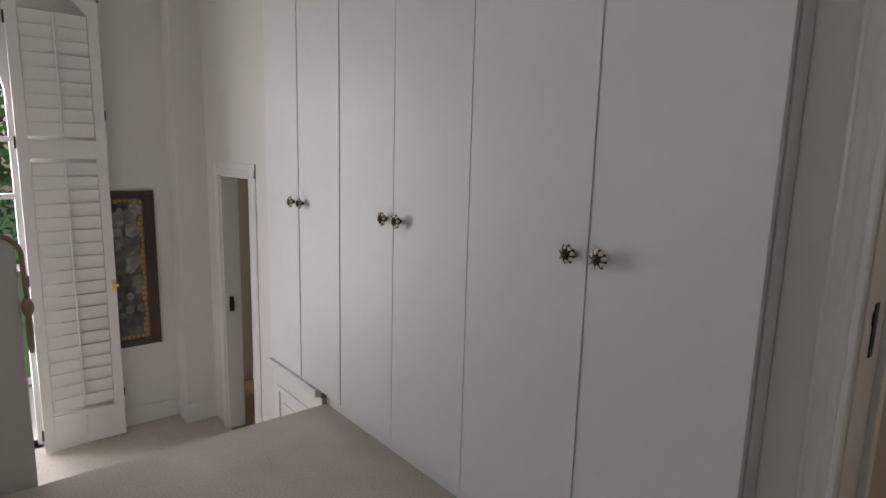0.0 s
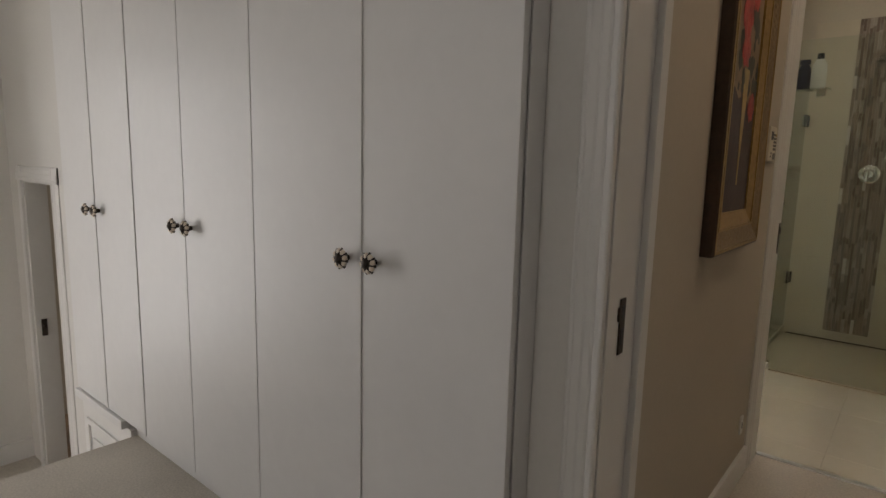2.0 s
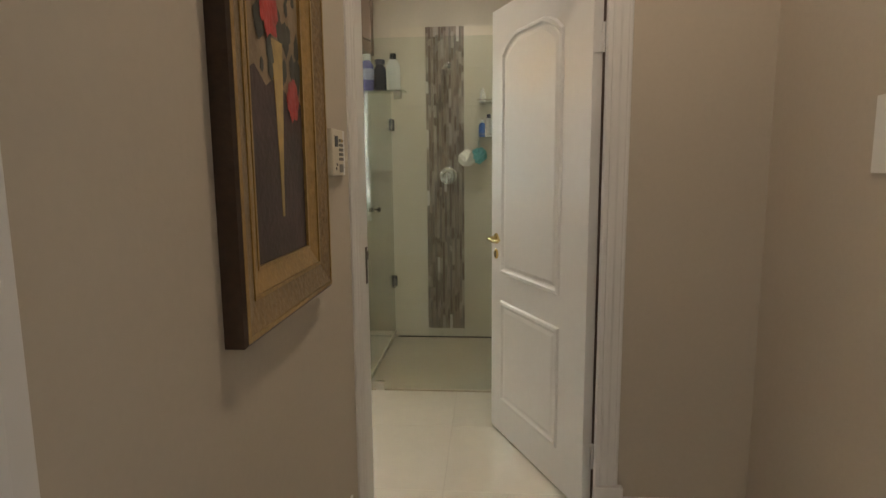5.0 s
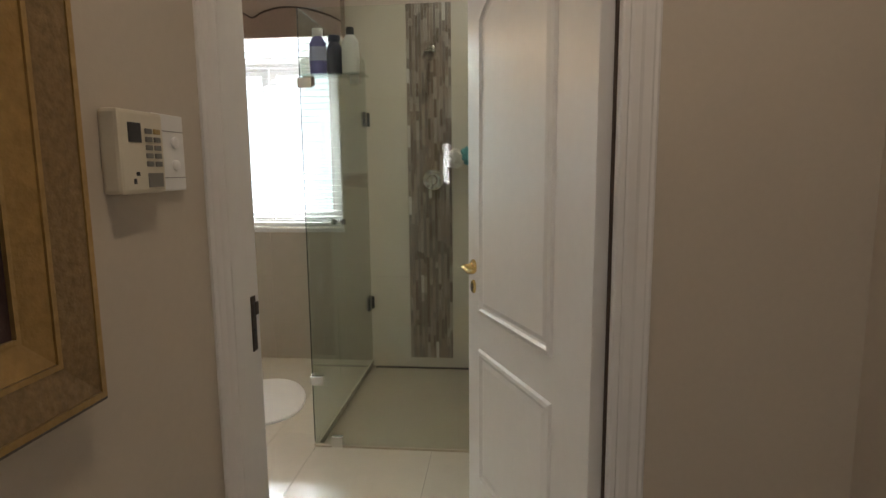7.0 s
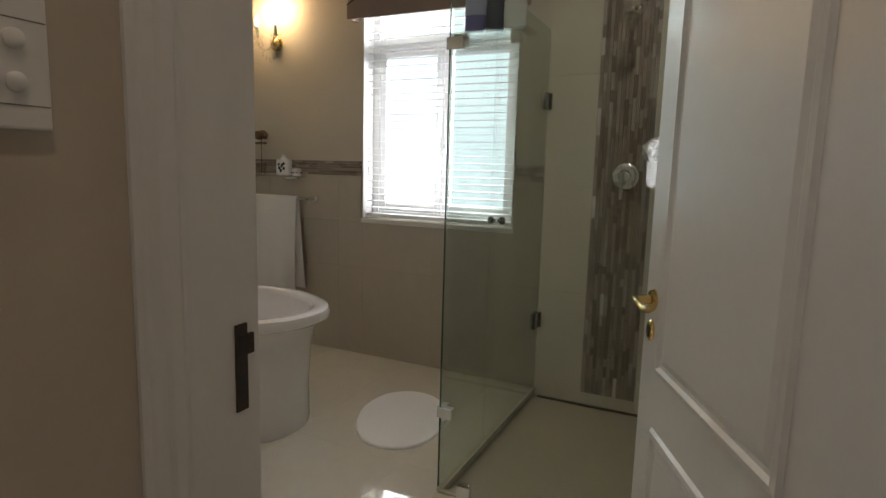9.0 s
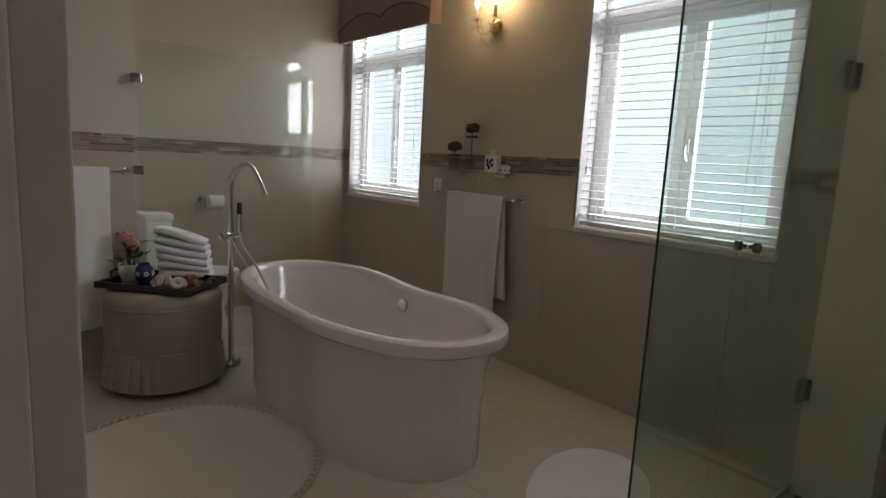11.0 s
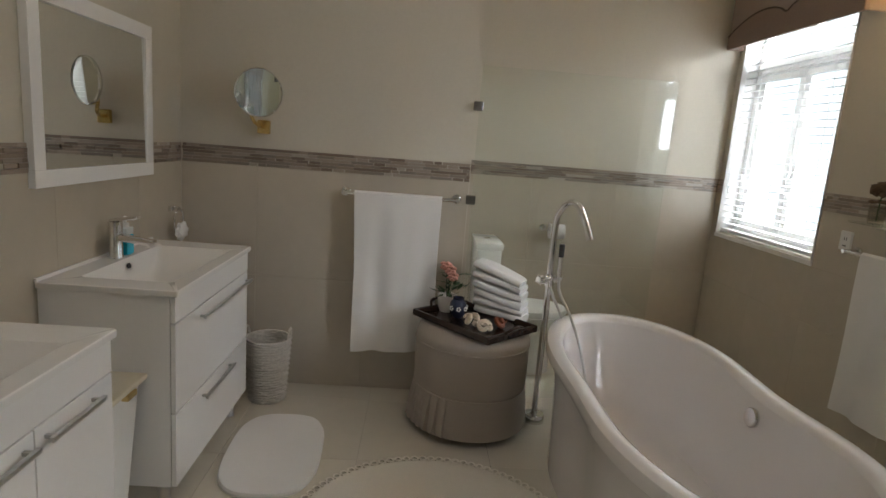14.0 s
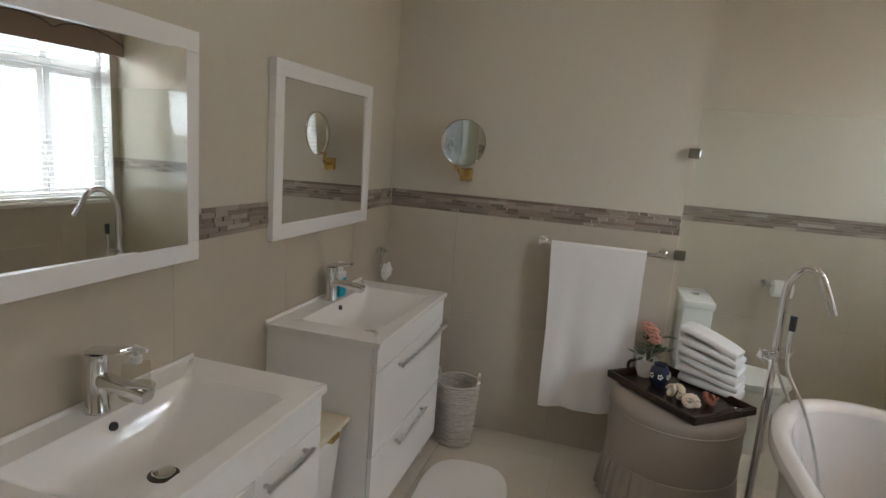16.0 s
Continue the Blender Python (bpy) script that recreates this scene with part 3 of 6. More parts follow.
# ---- landing window, behind the start of the walk ----
ORIGIN[0] = Vector((0, 0, 0))
window_4 = structure("window_4", boxes([(-0.439, -0.41, -1.34, -1.30, 1.081, 1.749), (-0.13, -0.101, -1.34, -1.30, 1.081, 1.749), (-0.41, -0.13, -1.34, -1.30, 1.081, 1.11), (-0.41, -0.13, -1.34, -1.30, 1.72, 1.749)], 0.003), TRIM, "white painted landing window behind a blind", "window")
land_blind = thing("venetian_blind", (-0.27, -1.265, 1.09), "white venetian blind on the landing window", "blind", "window blinds")
for k in range(17):
    part("slat", bx(bmesh.new(), -0.165, 0.165, -0.012, 0.012, -0.001, 0.001, m=Matrix.Translation((-0.27, -1.275, 1.13 + k * 0.0365)) @ Matrix.Rotation(radians(32), 4, "X")), SLAT, land_blind)
part("head_rail", box(-0.438, -0.102, -1.295, -1.255, 1.722, 1.748, bevel=0.003), SLAT, land_blind)
part("bottom_rail", box(-0.435, -0.105, -1.29, -1.262, 1.092, 1.108, bevel=0.003), SLAT, land_blind)


# ---- lower level: shutter, picture, balcony ----
def shutter(y0, y1, x, z0, z1):
    s = thing("louvred_shutter", (x, (y0 + y1) / 2, z0), "white louvred shutter leaf folded open beside the balcony door", "shutter")
    t, st = 0.032, 0.062
    for a, b in ((y0, y0 + st), (y1 - st, y1)):
        part("stile", box(x, x + t, a, b, z0, z1 - (0.16 if a > y0 else 0.02), bevel=0.003), TRIM, s)
    for a, b in ((z0, z0 + 0.24), (1.19, 1.31)):
        part("rail", box(x + 0.001, x + t - 0.001, y0 + st, y1 - st, a, b, bevel=0.002), TRIM, s)
    m = plane_at((x, 0, 0), (0, 1, 0), (0, 0, 1))
    part("arched_rail", prism(bmesh.new(), [(y0 + st, z1 - 0.09), (y0 + 0.2, z1 - 0.10), (y1 - 0.14, z1 - 0.16), (y1 - st, z1 - 0.26), (y1 - st, z1 - 0.155), (y1 - 0.13, z1 - 0.07), (y0 + 0.2, z1 - 0.015), (y0 + st, z1 - 0.01)], m, t), TRIM, s)
    for lo, hi in ((z0 + 0.27, 1.165), (1.335, z1 - 0.26)):
        n = round((hi - lo) / 0.088)
        for k in range(n):
            zc = lo + (k + 0.5) * (hi - lo) / n
            part("slat", bx(bmesh.new(), -0.005, 0.005, -(y1 - y0) / 2 + st + 0.002, (y1 - y0) / 2 - st - 0.002, -0.046, 0.046, bevel=0.003, m=Matrix.Translation((x + t / 2, (y0 + y1) / 2, zc)) @ Matrix.Rotation(radians(14), 4, "Y")), TRIM, s)
        part("tilt_bar", box(x + t + 0.004, x + t + 0.014, (y0 + y1) / 2 - 0.007, (y0 + y1) / 2 + 0.007, lo + 0.02, hi + 0.0, bevel=0.003), TRIM, s)
    for zc in (-0.72, 0.36, 1.25, 2.0):
        part("hinge", box(x + 0.006, x + 0.024, y0 - 0.012, y0, zc, zc + 0.075, bevel=0.002), BRONZE, s, "brown metal hinge")
        part("hinge", box(x + 0.006, x + 0.024, y1, y1 + 0.010, zc + 0.2, zc + 0.26, bevel=0.002), BRONZE, s, "brown metal hinge")
    part("latch", bx(box(x + t, x + t + 0.012, y1 - 0.03, y1 - 0.002, 0.28, 0.35, bevel=0.002), x + t + 0.012, x + t + 0.03, y1 - 0.022, y1 + 0.012, 0.305, 0.325, bevel=0.002), BRASS, s, "brass shutter latch")
    part("bottom_hook", tube(bmesh.new(), [(x + t + 0.004, (y0 + y1) / 2, z0 + 0.08), (x + t + 0.008, (y0 + y1) / 2, z0 + 0.19), (x + t + 0.008, (y0 + y1) / 2 + 0.02, z0 + 0.2)], 0.005, 6), TRIM, s)


shutter(0.625, 1.12, -4.14, -0.805, 2.36)

lower_pic = thing("framed_tapestry", (-4.23, 1.1, -0.196), "grey-blue tapestry in a dark brown wooden frame with gilt edging", "picture")
Y0, Y1, Z0, Z1 = 0.79, 1.42, -0.196, 0.963
part("frame", boxes([(-4.25, -4.22, Y0, Y1, Z0, Z0 + 0.05), (-4.25, -4.22, Y0, Y1, Z1 - 0.05, Z1), (-4.25, -4.22, Y0, Y0 + 0.05, Z0 + 0.05, Z1 - 0.05), (-4.25, -4.22, Y1 - 0.075, Y1, Z0 + 0.05, Z1 - 0.05)], 0.004), FRAME_WOOD, lower_pic)
part("backing", box(-4.249, -4.235, Y0 + 0.05, Y1 - 0.075, Z0 + 0.05, Z1 - 0.05), TAPESTRY, lower_pic)
bm = bmesh.new()
for k in range(26):
    v = k / 25
    bx(bm, -4.235, -4.23, Y1 - 0.105 - 0.012 * math.sin(v * 25), Y1 - 0.083, Z0 + 0.06 + v * 1.0, Z0 + 0.092 + v * 1.0)
for k in range(14):
    bx(bm, -4.235, -4.23, Y0 + 0.08 + k * 0.032, Y0 + 0.10 + k * 0.032, Z1 - 0.085 - 0.01 * math.sin(k), Z1 - 0.062)
    bx(bm, -4.235, -4.23, Y0 + 0.08 + k * 0.032, Y0 + 0.10 + k * 0.032, Z0 + 0.062, Z0 + 0.083)
part("gilt_edging", bm, FRAME_GOLD, lower_pic, "flaking gilt edging")
bm = bmesh.new()
rnd = random.Random(4)
for k in range(60):
    blob(bm, (-4.234, rnd.uniform(Y0 + 0.1, Y1 - 0.12), rnd.uniform(Z0 + 0.1, Z1 - 0.1)), rnd.uniform(0.02, 0.06), k, (0.03, 1, 1.2), 0.3, 1)
part("woven_scene", bm, mat("tapestry_grey", (0.23, 0.22, 0.19), 0.9, vary=0.6, grain=20, island=0.5), lower_pic)

ORIGIN[0] = Vector((0, 0, 0))
window_3 = structure("window_3", boxes([(-4.37, -4.29, 0.60, 0.6599, LOWER, 2.4499), (-4.37, -4.29, -0.79, -0.73, LOWER, 2.45), (-4.37, -4.29, -0.73, 0.60, 2.38, 2.45)], 0.003), TRIM, "white arched balcony door frame", "balcony door")
part("glazing_bar", boxes([(-4.35, -4.31, -0.73, 0.60, z, z + 0.035) for z in (0.92, 1.29)], 0.003), TRIM, window_3)
m = plane_at((-4.36, 0, 0), (0, 1, 0), (0, 0, 1))
arch = [(0.66, 2.45)] + [(-0.065 + 0.675 * math.cos(a), 1.50 + 0.72 * math.sin(a)) for a in [math.pi / 2 * k / 10 for k in range(11)]]
part("arch_head", prism(bmesh.new(), arch + [(-0.065, 2.45)], m, 0.10), TRIM, window_3)
rail = thing("balcony_railing", (-5.6, 0, -0.95), "white painted timber balcony railing", "railing")
part("top_rail", box(-5.66, -5.58, -1.6, 2.6, 0.20, 0.25, bevel=0.006), TRIM, rail)
part("bottom_rail", box(-5.65, -5.59, -1.6, 2.6, -0.82, -0.77, bevel=0.006), TRIM, rail)
for k in range(34):
    part("baluster", box(-5.64, -5.60, -1.58 + k * 0.125, -1.535 + k * 0.125, -0.77, 0.20, bevel=0.003), TRIM, rail)
rail_ = thing("handrail", (-2.14, 0.080, 0.5), "pale brown wooden stair handrail with a drooping end", "handrail")
part("rail", tube(bmesh.new(), [(-2.15, -1.2, 0.98), (-2.15, 0.0, 0.98), (-2.15, 0.380, 0.97), (-2.15, 0.477, 0.93), (-2.148, 0.492, 0.84), (-2.147, 0.495, 0.72)], 0.009, 10), OAK_PALE, rail_, smooth=True)
part("rail_end", lathe(bmesh.new(), [(0.006, 0), (0.011, 0.02), (0.013, 0.10), (0.010, 0.14), (0.019, 0.16), (0.021, 0.175), (0.017, 0.195), (0.012, 0.205)], (-2.145, 0.495, 0.52), 14), OAK_PALE, rail_, "turned rail end", smooth=True)
part("bracket", rod(bmesh.new(), (-2.157, 0.1, 0.95), (-2.15, 0.1, 0.975), 0.006), BRASS, rail_)
structure("balcony_floor", box(-5.8, -4.45, -1.8, 2.8, -1.0, -0.92), mat("balcony_tile", (0.55, 0.53, 0.48), 0.6, vary=0.1))


def tree(x, y, h, seed):
    t = thing("tree", (x, y, -3.1), "leafy green garden tree beyond the balcony", "tree", "garden trees")
    r = random.Random(seed)
    bm = rod(bmesh.new(), (x, y, -3.1), (x + 0.1, y, -3.1 + h * 0.55), 0.17, 0.1, 10)
    tips = []
    for k in range(9):
        a, z = k * 2.4, -3.1 + h * (0.35 + 0.05 * k)
        tip = (x + math.cos(a) * h * 0.24, y + math.sin(a) * h * 0.24, z + h * 0.16)
        rod(bm, (x + 0.05, y, z - h * 0.05), tip, 0.05, 0.015, 6)
        tips.append(tip)
    part("trunk", bm, BARK, t)
    verts, faces = [], []
    for k in range(3600):
        c = Vector(r.choice(tips)) + Vector((r.gauss(0, 0.55), r.gauss(0, 0.55), r.gauss(0, 0.5)))
        u = Vector((r.uniform(-1, 1), r.uniform(-1, 1), r.uniform(-1, 1))).normalized() * r.uniform(0.04, 0.09)
        v = u.orthogonal().normalized() * u.length * 0.55
        n = len(verts)
        verts += [c - u, c + v, c + u, c - v]
        faces.append((n, n + 1, n + 2, n + 3))
    me = bpy.data.meshes.new("crown")
    me.from_pydata([v - ORIGIN[0] for v in verts], [], faces)
    me.materials.append(TREE_LEAF)
    c = new("crown", me)
    c.parent = t


tree(-9.5, -0.3, 6.2, 1)
tree(-11.5, 2.2, 7.0, 2)
tree(-12.5, -2.6, 6.6, 3)


# ---- passage: rose painting, keypad, outlets ----
def rose_painting(x, y0, y1, z0, z1):
    p = thing("rose_painting", (x, (y0 + y1) / 2, z0), "oil painting of red roses in a carved dark gilt frame", "painting")

    def moulding(name, near, far, material):
        """A mitred band of the frame, from (inset, height) near the outer edge to (inset, height) further in."""
        bm = bmesh.new()
        loops = []
        for inset, out in ((near[0], 0.0), near, far, (far[0], 0.0)):
            loops.append([bm.verts.new((x + out, yy, zz)) for yy, zz in ((y0 + inset, z0 + inset), (y1 - inset, z0 + inset), (y1 - inset, z1 - inset), (y0 + inset, z1 - inset))])
        for p_, q_ in zip(loops, loops[1:] + loops[:1]):
            for k in range(4):
                bm.faces.new((p_[k], p_[(k + 1) % 4], q_[(k + 1) % 4], q_[k]))
        part(name, bm, material, p)
    moulding("outer_frame", (0.0, 0.034), (0.006, 0.039), FRAME_WOOD)
    moulding("gilt_ridge", (0.0065, 0.0395), (0.016, 0.040), FRAME_GOLD)
    moulding("carved_frame", (0.0165, 0.038), (0.066, 0.027), FRAME_BRONZE)
    moulding("gilt_bead", (0.0665, 0.0295), (0.074, 0.0295), FRAME_GOLD)
    moulding("gilt_flat", (0.0745, 0.0265), (0.112, 0.017), FRAME_GOLD)
    moulding("inner_bead", (0.1125, 0.019), (0.119, 0.019), FRAME_GOLD)
    a, b, c, d = y0 + 0.119, y1 - 0.119, z0 + 0.119, z1 - 0.119
    w, h = b - a, d - c
    canvas = part("canvas", box(x, x + 0.012, a, b, c, d), CANVAS_TAN, p)
    mm = plane_at((x + 0.012, a, c), (0, 1, 0), (0, 0, 1))
    part("painted_shade", prism(bmesh.new(), [(0, 0), (w, 0), (w, 0.40 * h), (0.86 * w, 0.43 * h), (0.7 * w, 0.41 * h), (0.5 * w, 0.45 * h), (0.3 * w, 0.42 * h), (0.12 * w, 0.46 * h), (0, 0.44 * h)], mm, 0.0012), CANVAS_DARK, canvas)
    part("painted_vase", prism(bmesh.new(), [(0.50 * w, 0.10 * h), (0.54 * w, 0.10 * h), (0.55 * w, 0.2 * h), (0.60 * w, 0.38 * h), (0.63 * w, 0.54 * h), (0.42 * w, 0.54 * h), (0.46 * w, 0.38 * h), (0.49 * w, 0.2 * h)], mm, 0.002), OIL_GOLD, canvas)
    bm, r = bmesh.new(), random.Random(9)
    for k in range(46):
        v = r.uniform(0.46, 0.95)
        blob(bm, (x + 0.0135, a + w * min(0.94, max(0.06, r.gauss(0.5, 0.27))), c + h * v), r.uniform(0.010, 0.026), k, (0.03, 1, 1.5), 0.6, 1)
    part("painted_leaves", bm, OIL_LEAF, canvas)
    for u, v, s in ((0.36, 0.72, 0.062), (0.40, 0.60, 0.050), (0.62, 0.82, 0.050), (0.30, 0.88, 0.046), (0.80, 0.40, 0.040), (0.56, 0.92, 0.036)):
        bm = bmesh.new()
        for k in range(7):
            blob(bm, (x + 0.0145 + 0.0004 * k, a + u * w + s * 0.55 * math.cos(k * 1.05) * (k > 0), c + v * h + s * 0.6 * math.sin(k * 1.05) * (k > 0)), s * (0.62 - 0.05 * k), k + u * 9, (0.03, 0.9, 1.2), 0.6, 2)
        part("painted_rose", bm, ROSE, canvas)


rose_painting(PASS, 2.385, 2.915, 1.026, 2.06)

pad = thing("alarm_keypad", (PASS, 3.05, 1.30), "cream plastic alarm keypad with a small display on the passage wall", "keypad")
KX = PASS + 0.031
part("housing", box(PASS, KX, 2.99, 3.102, 1.303, 1.428, bevel=0.006), CREAM_PLASTIC, pad)
part("display", box(KX, KX + 0.0015, 3.012, 3.042, 1.380, 1.409), DARK, pad, "dark display window")
for r_ in range(5):
    for c_ in range(2):
        part("key", box(KX, KX + 0.003, 3.052 + c_ * 0.022, 3.068 + c_ * 0.022, 1.394 - r_ * 0.0125, 1.402 - r_ * 0.0125, bevel=0.001), GREY_KEY if not (r_ == 0 and c_ == 1) else OIL_GOLD, pad)
part("label_plate", box(KX, KX + 0.0015, 3.054, 3.092, 1.312, 1.334), GREY_KEY, pad)
part("indicator", box(KX, KX + 0.0015, 3.018, 3.023, 1.318, 1.326), DARK, pad)
part("speaker_dot", box(KX, KX + 0.0015, 3.025, 3.032, 1.330, 1.336), DARK, pad)
sw = thing("light_switch", (PASS, 3.15, 1.305), "white two-gang light switch beside the keypad", "switch")
part("plate", box(PASS, PASS + 0.011, 3.1035, 3.197, 1.303, 1.432, bevel=0.003), WHITE_PLASTIC, sw)
for zc in (1.385, 1.346):
    part("button", lathe(bmesh.new(), [(0.0095, 0), (0.0095, 0.004), (0.007, 0.006), (0, 0.006)], (PASS + 0.011, 3.165, zc), 16, (1, 0, 0)), WHITE_PLASTIC, sw, smooth=True)
for zc in (1.325, 1.403):
    part("seam", box(PASS + 0.0105, PASS + 0.0115, 3.118, 3.195, zc, zc + 0.0012), GREY_KEY, sw)
ob = thing("cover_plate", (PASS, 3.17, 0.21), "small white blank plate low on the passage wall", "wall plate")
part("plate", box(PASS, PASS + 0.007, 3.145, 3.185, 0.21, 0.285, bevel=0.002), WHITE_PLASTIC, ob)
part("slot", box(PASS + 0.007, PASS + 0.008, 3.16, 3.17, 0.235, 0.26), DARK, ob)
sw2 = thing("light_switch", (1.43, 3.03, 1.30), "white light switch on the beige passage wall", "switch")
part("plate", box(1.42, 1.43, 2.89, 2.985, 1.30, 1.485, bevel=0.003), WHITE_PLASTIC, sw2)
part("rocker", box(1.415, 1.42, 2.915, 2.955, 1.40, 1.45, bevel=0.002), WHITE_PLASTIC, sw2)


# ---- bathroom door leaf ----
def panel_door():
    d = thing("panel_door", (0.8865, 3.591, 0.012), "white two-panel bathroom door standing ajar into the room", "door")
    L, H, T = 0.82, 2.03, 0.04
    a = math.atan2(0.746, -0.337)
    m = Matrix.Translation((0.8865, 3.591, 0.012)) @ Matrix.Rotation(a, 4, "Z")

    def put(bm):
        bmesh.ops.transform(bm, matrix=m, verts=bm.verts)
        return bm
    # local: x along the leaf, y = 0 to T across it, y = T faces the passage
    part("leaf", put(box(0, L, 0, T, 0, H, bevel=0.002)), TRIM, d)
    top = [(0.185, 0.805), (0.712, 0.805), (0.712, 1.825), (0.665, 1.862), (0.62, 1.882), (0.57, 1.898), (0.33, 1.898), (0.277, 1.882), (0.232, 1.862), (0.185, 1.825)]
    low = [(0.185, 0.165), (0.712, 0.165), (0.712, 0.675), (0.185, 0.675)]

    def grow(o, k):
        cx, cz = sum(p[0] for p in o) / len(o), (min(p[1] for p in o) + max(p[1] for p in o)) / 2
        w, h = max(p[0] for p in o) - min(p[0] for p in o), max(p[1] for p in o) - min(p[1] for p in o)
        return [(cx + (x - cx) * (1 - 2 * k / w), cz + (z - cz) * (1 - 2 * k / h)) for x, z in o]
    for face, sgn in ((T, 1), (0.0, -1)):
        for o in (top, low):
            bm = bmesh.new()
            rings = []
            for inset, out in ((0, 0), (0.006, 0.008), (0.018, 0.010), (0.026, 0.003), (0.034, 0.0015), (0.05, 0.0055)):
                rings.append([bm.verts.new((x, face + sgn * out, z)) for x, z in grow(o, inset)])
            for p, q in zip(rings, rings[1:]):
                n = len(p)
                for i in range(n):
                    bm.faces.new((p[i], p[(i + 1) % n], q[(i + 1) % n], q[i]))
            bm.faces.new(rings[-1])
            part("panel", put(bm), TRIM, d)
    # dark strip put in for the shaded gap between leaf and jamb
    part("edge_strip", put(box(-0.008, 0.004, -0.010, 0.0, 0.0, H)), CORD_AND_GAP, d, "dark strip standing in for the shaded gap at the hinge edge")
    bm = lathe(bmesh.new(), [(0.026, 0), (0.026, 0.004), (0.022, 0.009), (0.012, 0.011), (0.010, 0.04), (0, 0.04)], (0.765, T, 0.97), 20, (0, 1, 0))
    hnd = part("handle", put(bm), BRASS, d, "brass lever handle", smooth=True)
    part("lever", put(tube(bmesh.new(), [(0.765, T + 0.045, 0.97), (0.73, T + 0.05, 0.972), (0.69, T + 0.05, 0.966), (0.655, T + 0.048, 0.972), (0.645, T + 0.046, 0.98)], 0.0085, 10)), BRASS, hnd, smooth=True)
    bm = lathe(bmesh.new(), [(0.020, 0), (0.020, 0.004), (0.016, 0.008), (0, 0.008)], (0.765, T, 0.895), 20, (0, 1, 0), (1, 1.25))
    esc = part("escutcheon", put(bm), BRASS, d, "brass keyhole cover", smooth=True)
    part("keyhole", put(box(0.762, 0.768, T + 0.008, T + 0.009, 0.882, 0.908)), DARK, esc)
    for z in (0.17, 1.70):
        part("hinge", put(bx(rod(bmesh.new(), (-0.008, 0.004, z), (-0.008, 0.004, z + 0.1), 0.006), -0.0025, 0.0, 0.008, T - 0.006, z, z + 0.1)), TRIM, d, "white-painted butt hinge")


panel_door()


# ---- bathroom windows ----
def bath_window(name, x0, x1):
    ORIGIN[0] = Vector((0, 0, 0))
    xm = (x0 + x1) / 2
    y0, y1 = 6.15, 6.2
    w = structure(name, boxes([(x0 + 0.001, x0 + 0.05, y0, y1, WIN_Z0, WIN_Z1), (x1 - 0.05, x1 - 0.001, y0, y1, WIN_Z0, WIN_Z1), (x0 + 0.05, x1 - 0.05, y0, y1, WIN_Z0, WIN_Z0 + 0.05), (x0 + 0.05, x1 - 0.05, y0, y1, 2.035, 2.095), (xm - 0.03, xm + 0.03, y0, y1, 2.095, WIN_Z1)], 0.004), TRIM, "white painted casement window behind a venetian blind", "window")
    for a, b in ((x0 + 0.05, xm - 0.004), (xm + 0.004, x1 - 0.05)):
        s = part("casement", boxes([(a, a + 0.05, y0 + 0.008, y1 - 0.008, 0.985, 2.03), (b - 0.05, b, y0 + 0.008, y1 - 0.008, 0.985, 2.03), (a + 0.05, b - 0.05, y0 + 0.008, y1 - 0.008, 0.985, 1.04), (a + 0.05, b - 0.05, y0 + 0.008, y1 - 0.008, 1.98, 2.03)], 0.003), TRIM, w)
        pane = part("pane", box(a + 0.05, b - 0.05, 6.172, 6.176, 1.04, 1.98), PANE, s, "clear window pane")
        pane.visible_shadow = False
    for a, b in ((x0 + 0.05, xm - 0.03), (xm + 0.03, x1 - 0.05)):
        pane = part("pane", box(a, b, 6.172, 6.176, 2.095, WIN_Z1 - 0.001), PANE, w, "clear window pane")
        pane.visible_shadow = False
    part("catch", bx(tube(bmesh.new(), [(xm + 0.02, 6.14, 1.40), (xm + 0.02, 6.13, 1.37), (xm + 0.035, 6.127, 1.32)], 0.007, 8), xm + 0.008, xm + 0.034, 6.137, 6.151, 1.36, 1.43, bevel=0.003), BRUSHED, w, "metal window catch")
    part("window_sill", box(x0 - 0.012, x1 + 0.012, 6.033, 6.15, WIN_Z0 - 0.028, WIN_Z0, bevel=0.004), TRIM, w)
    part("reveal", boxes([(x0 - 0.004, x0 + 0.0005, 6.037, 6.15, WIN_Z0, WIN_Z1), (x1 - 0.0005, x1 + 0.004, 6.037, 6.15, WIN_Z0, WIN_Z1)]), TRIM, w)


bath_window("window_1", *WIN1)
bath_window("window_2", *WIN2)


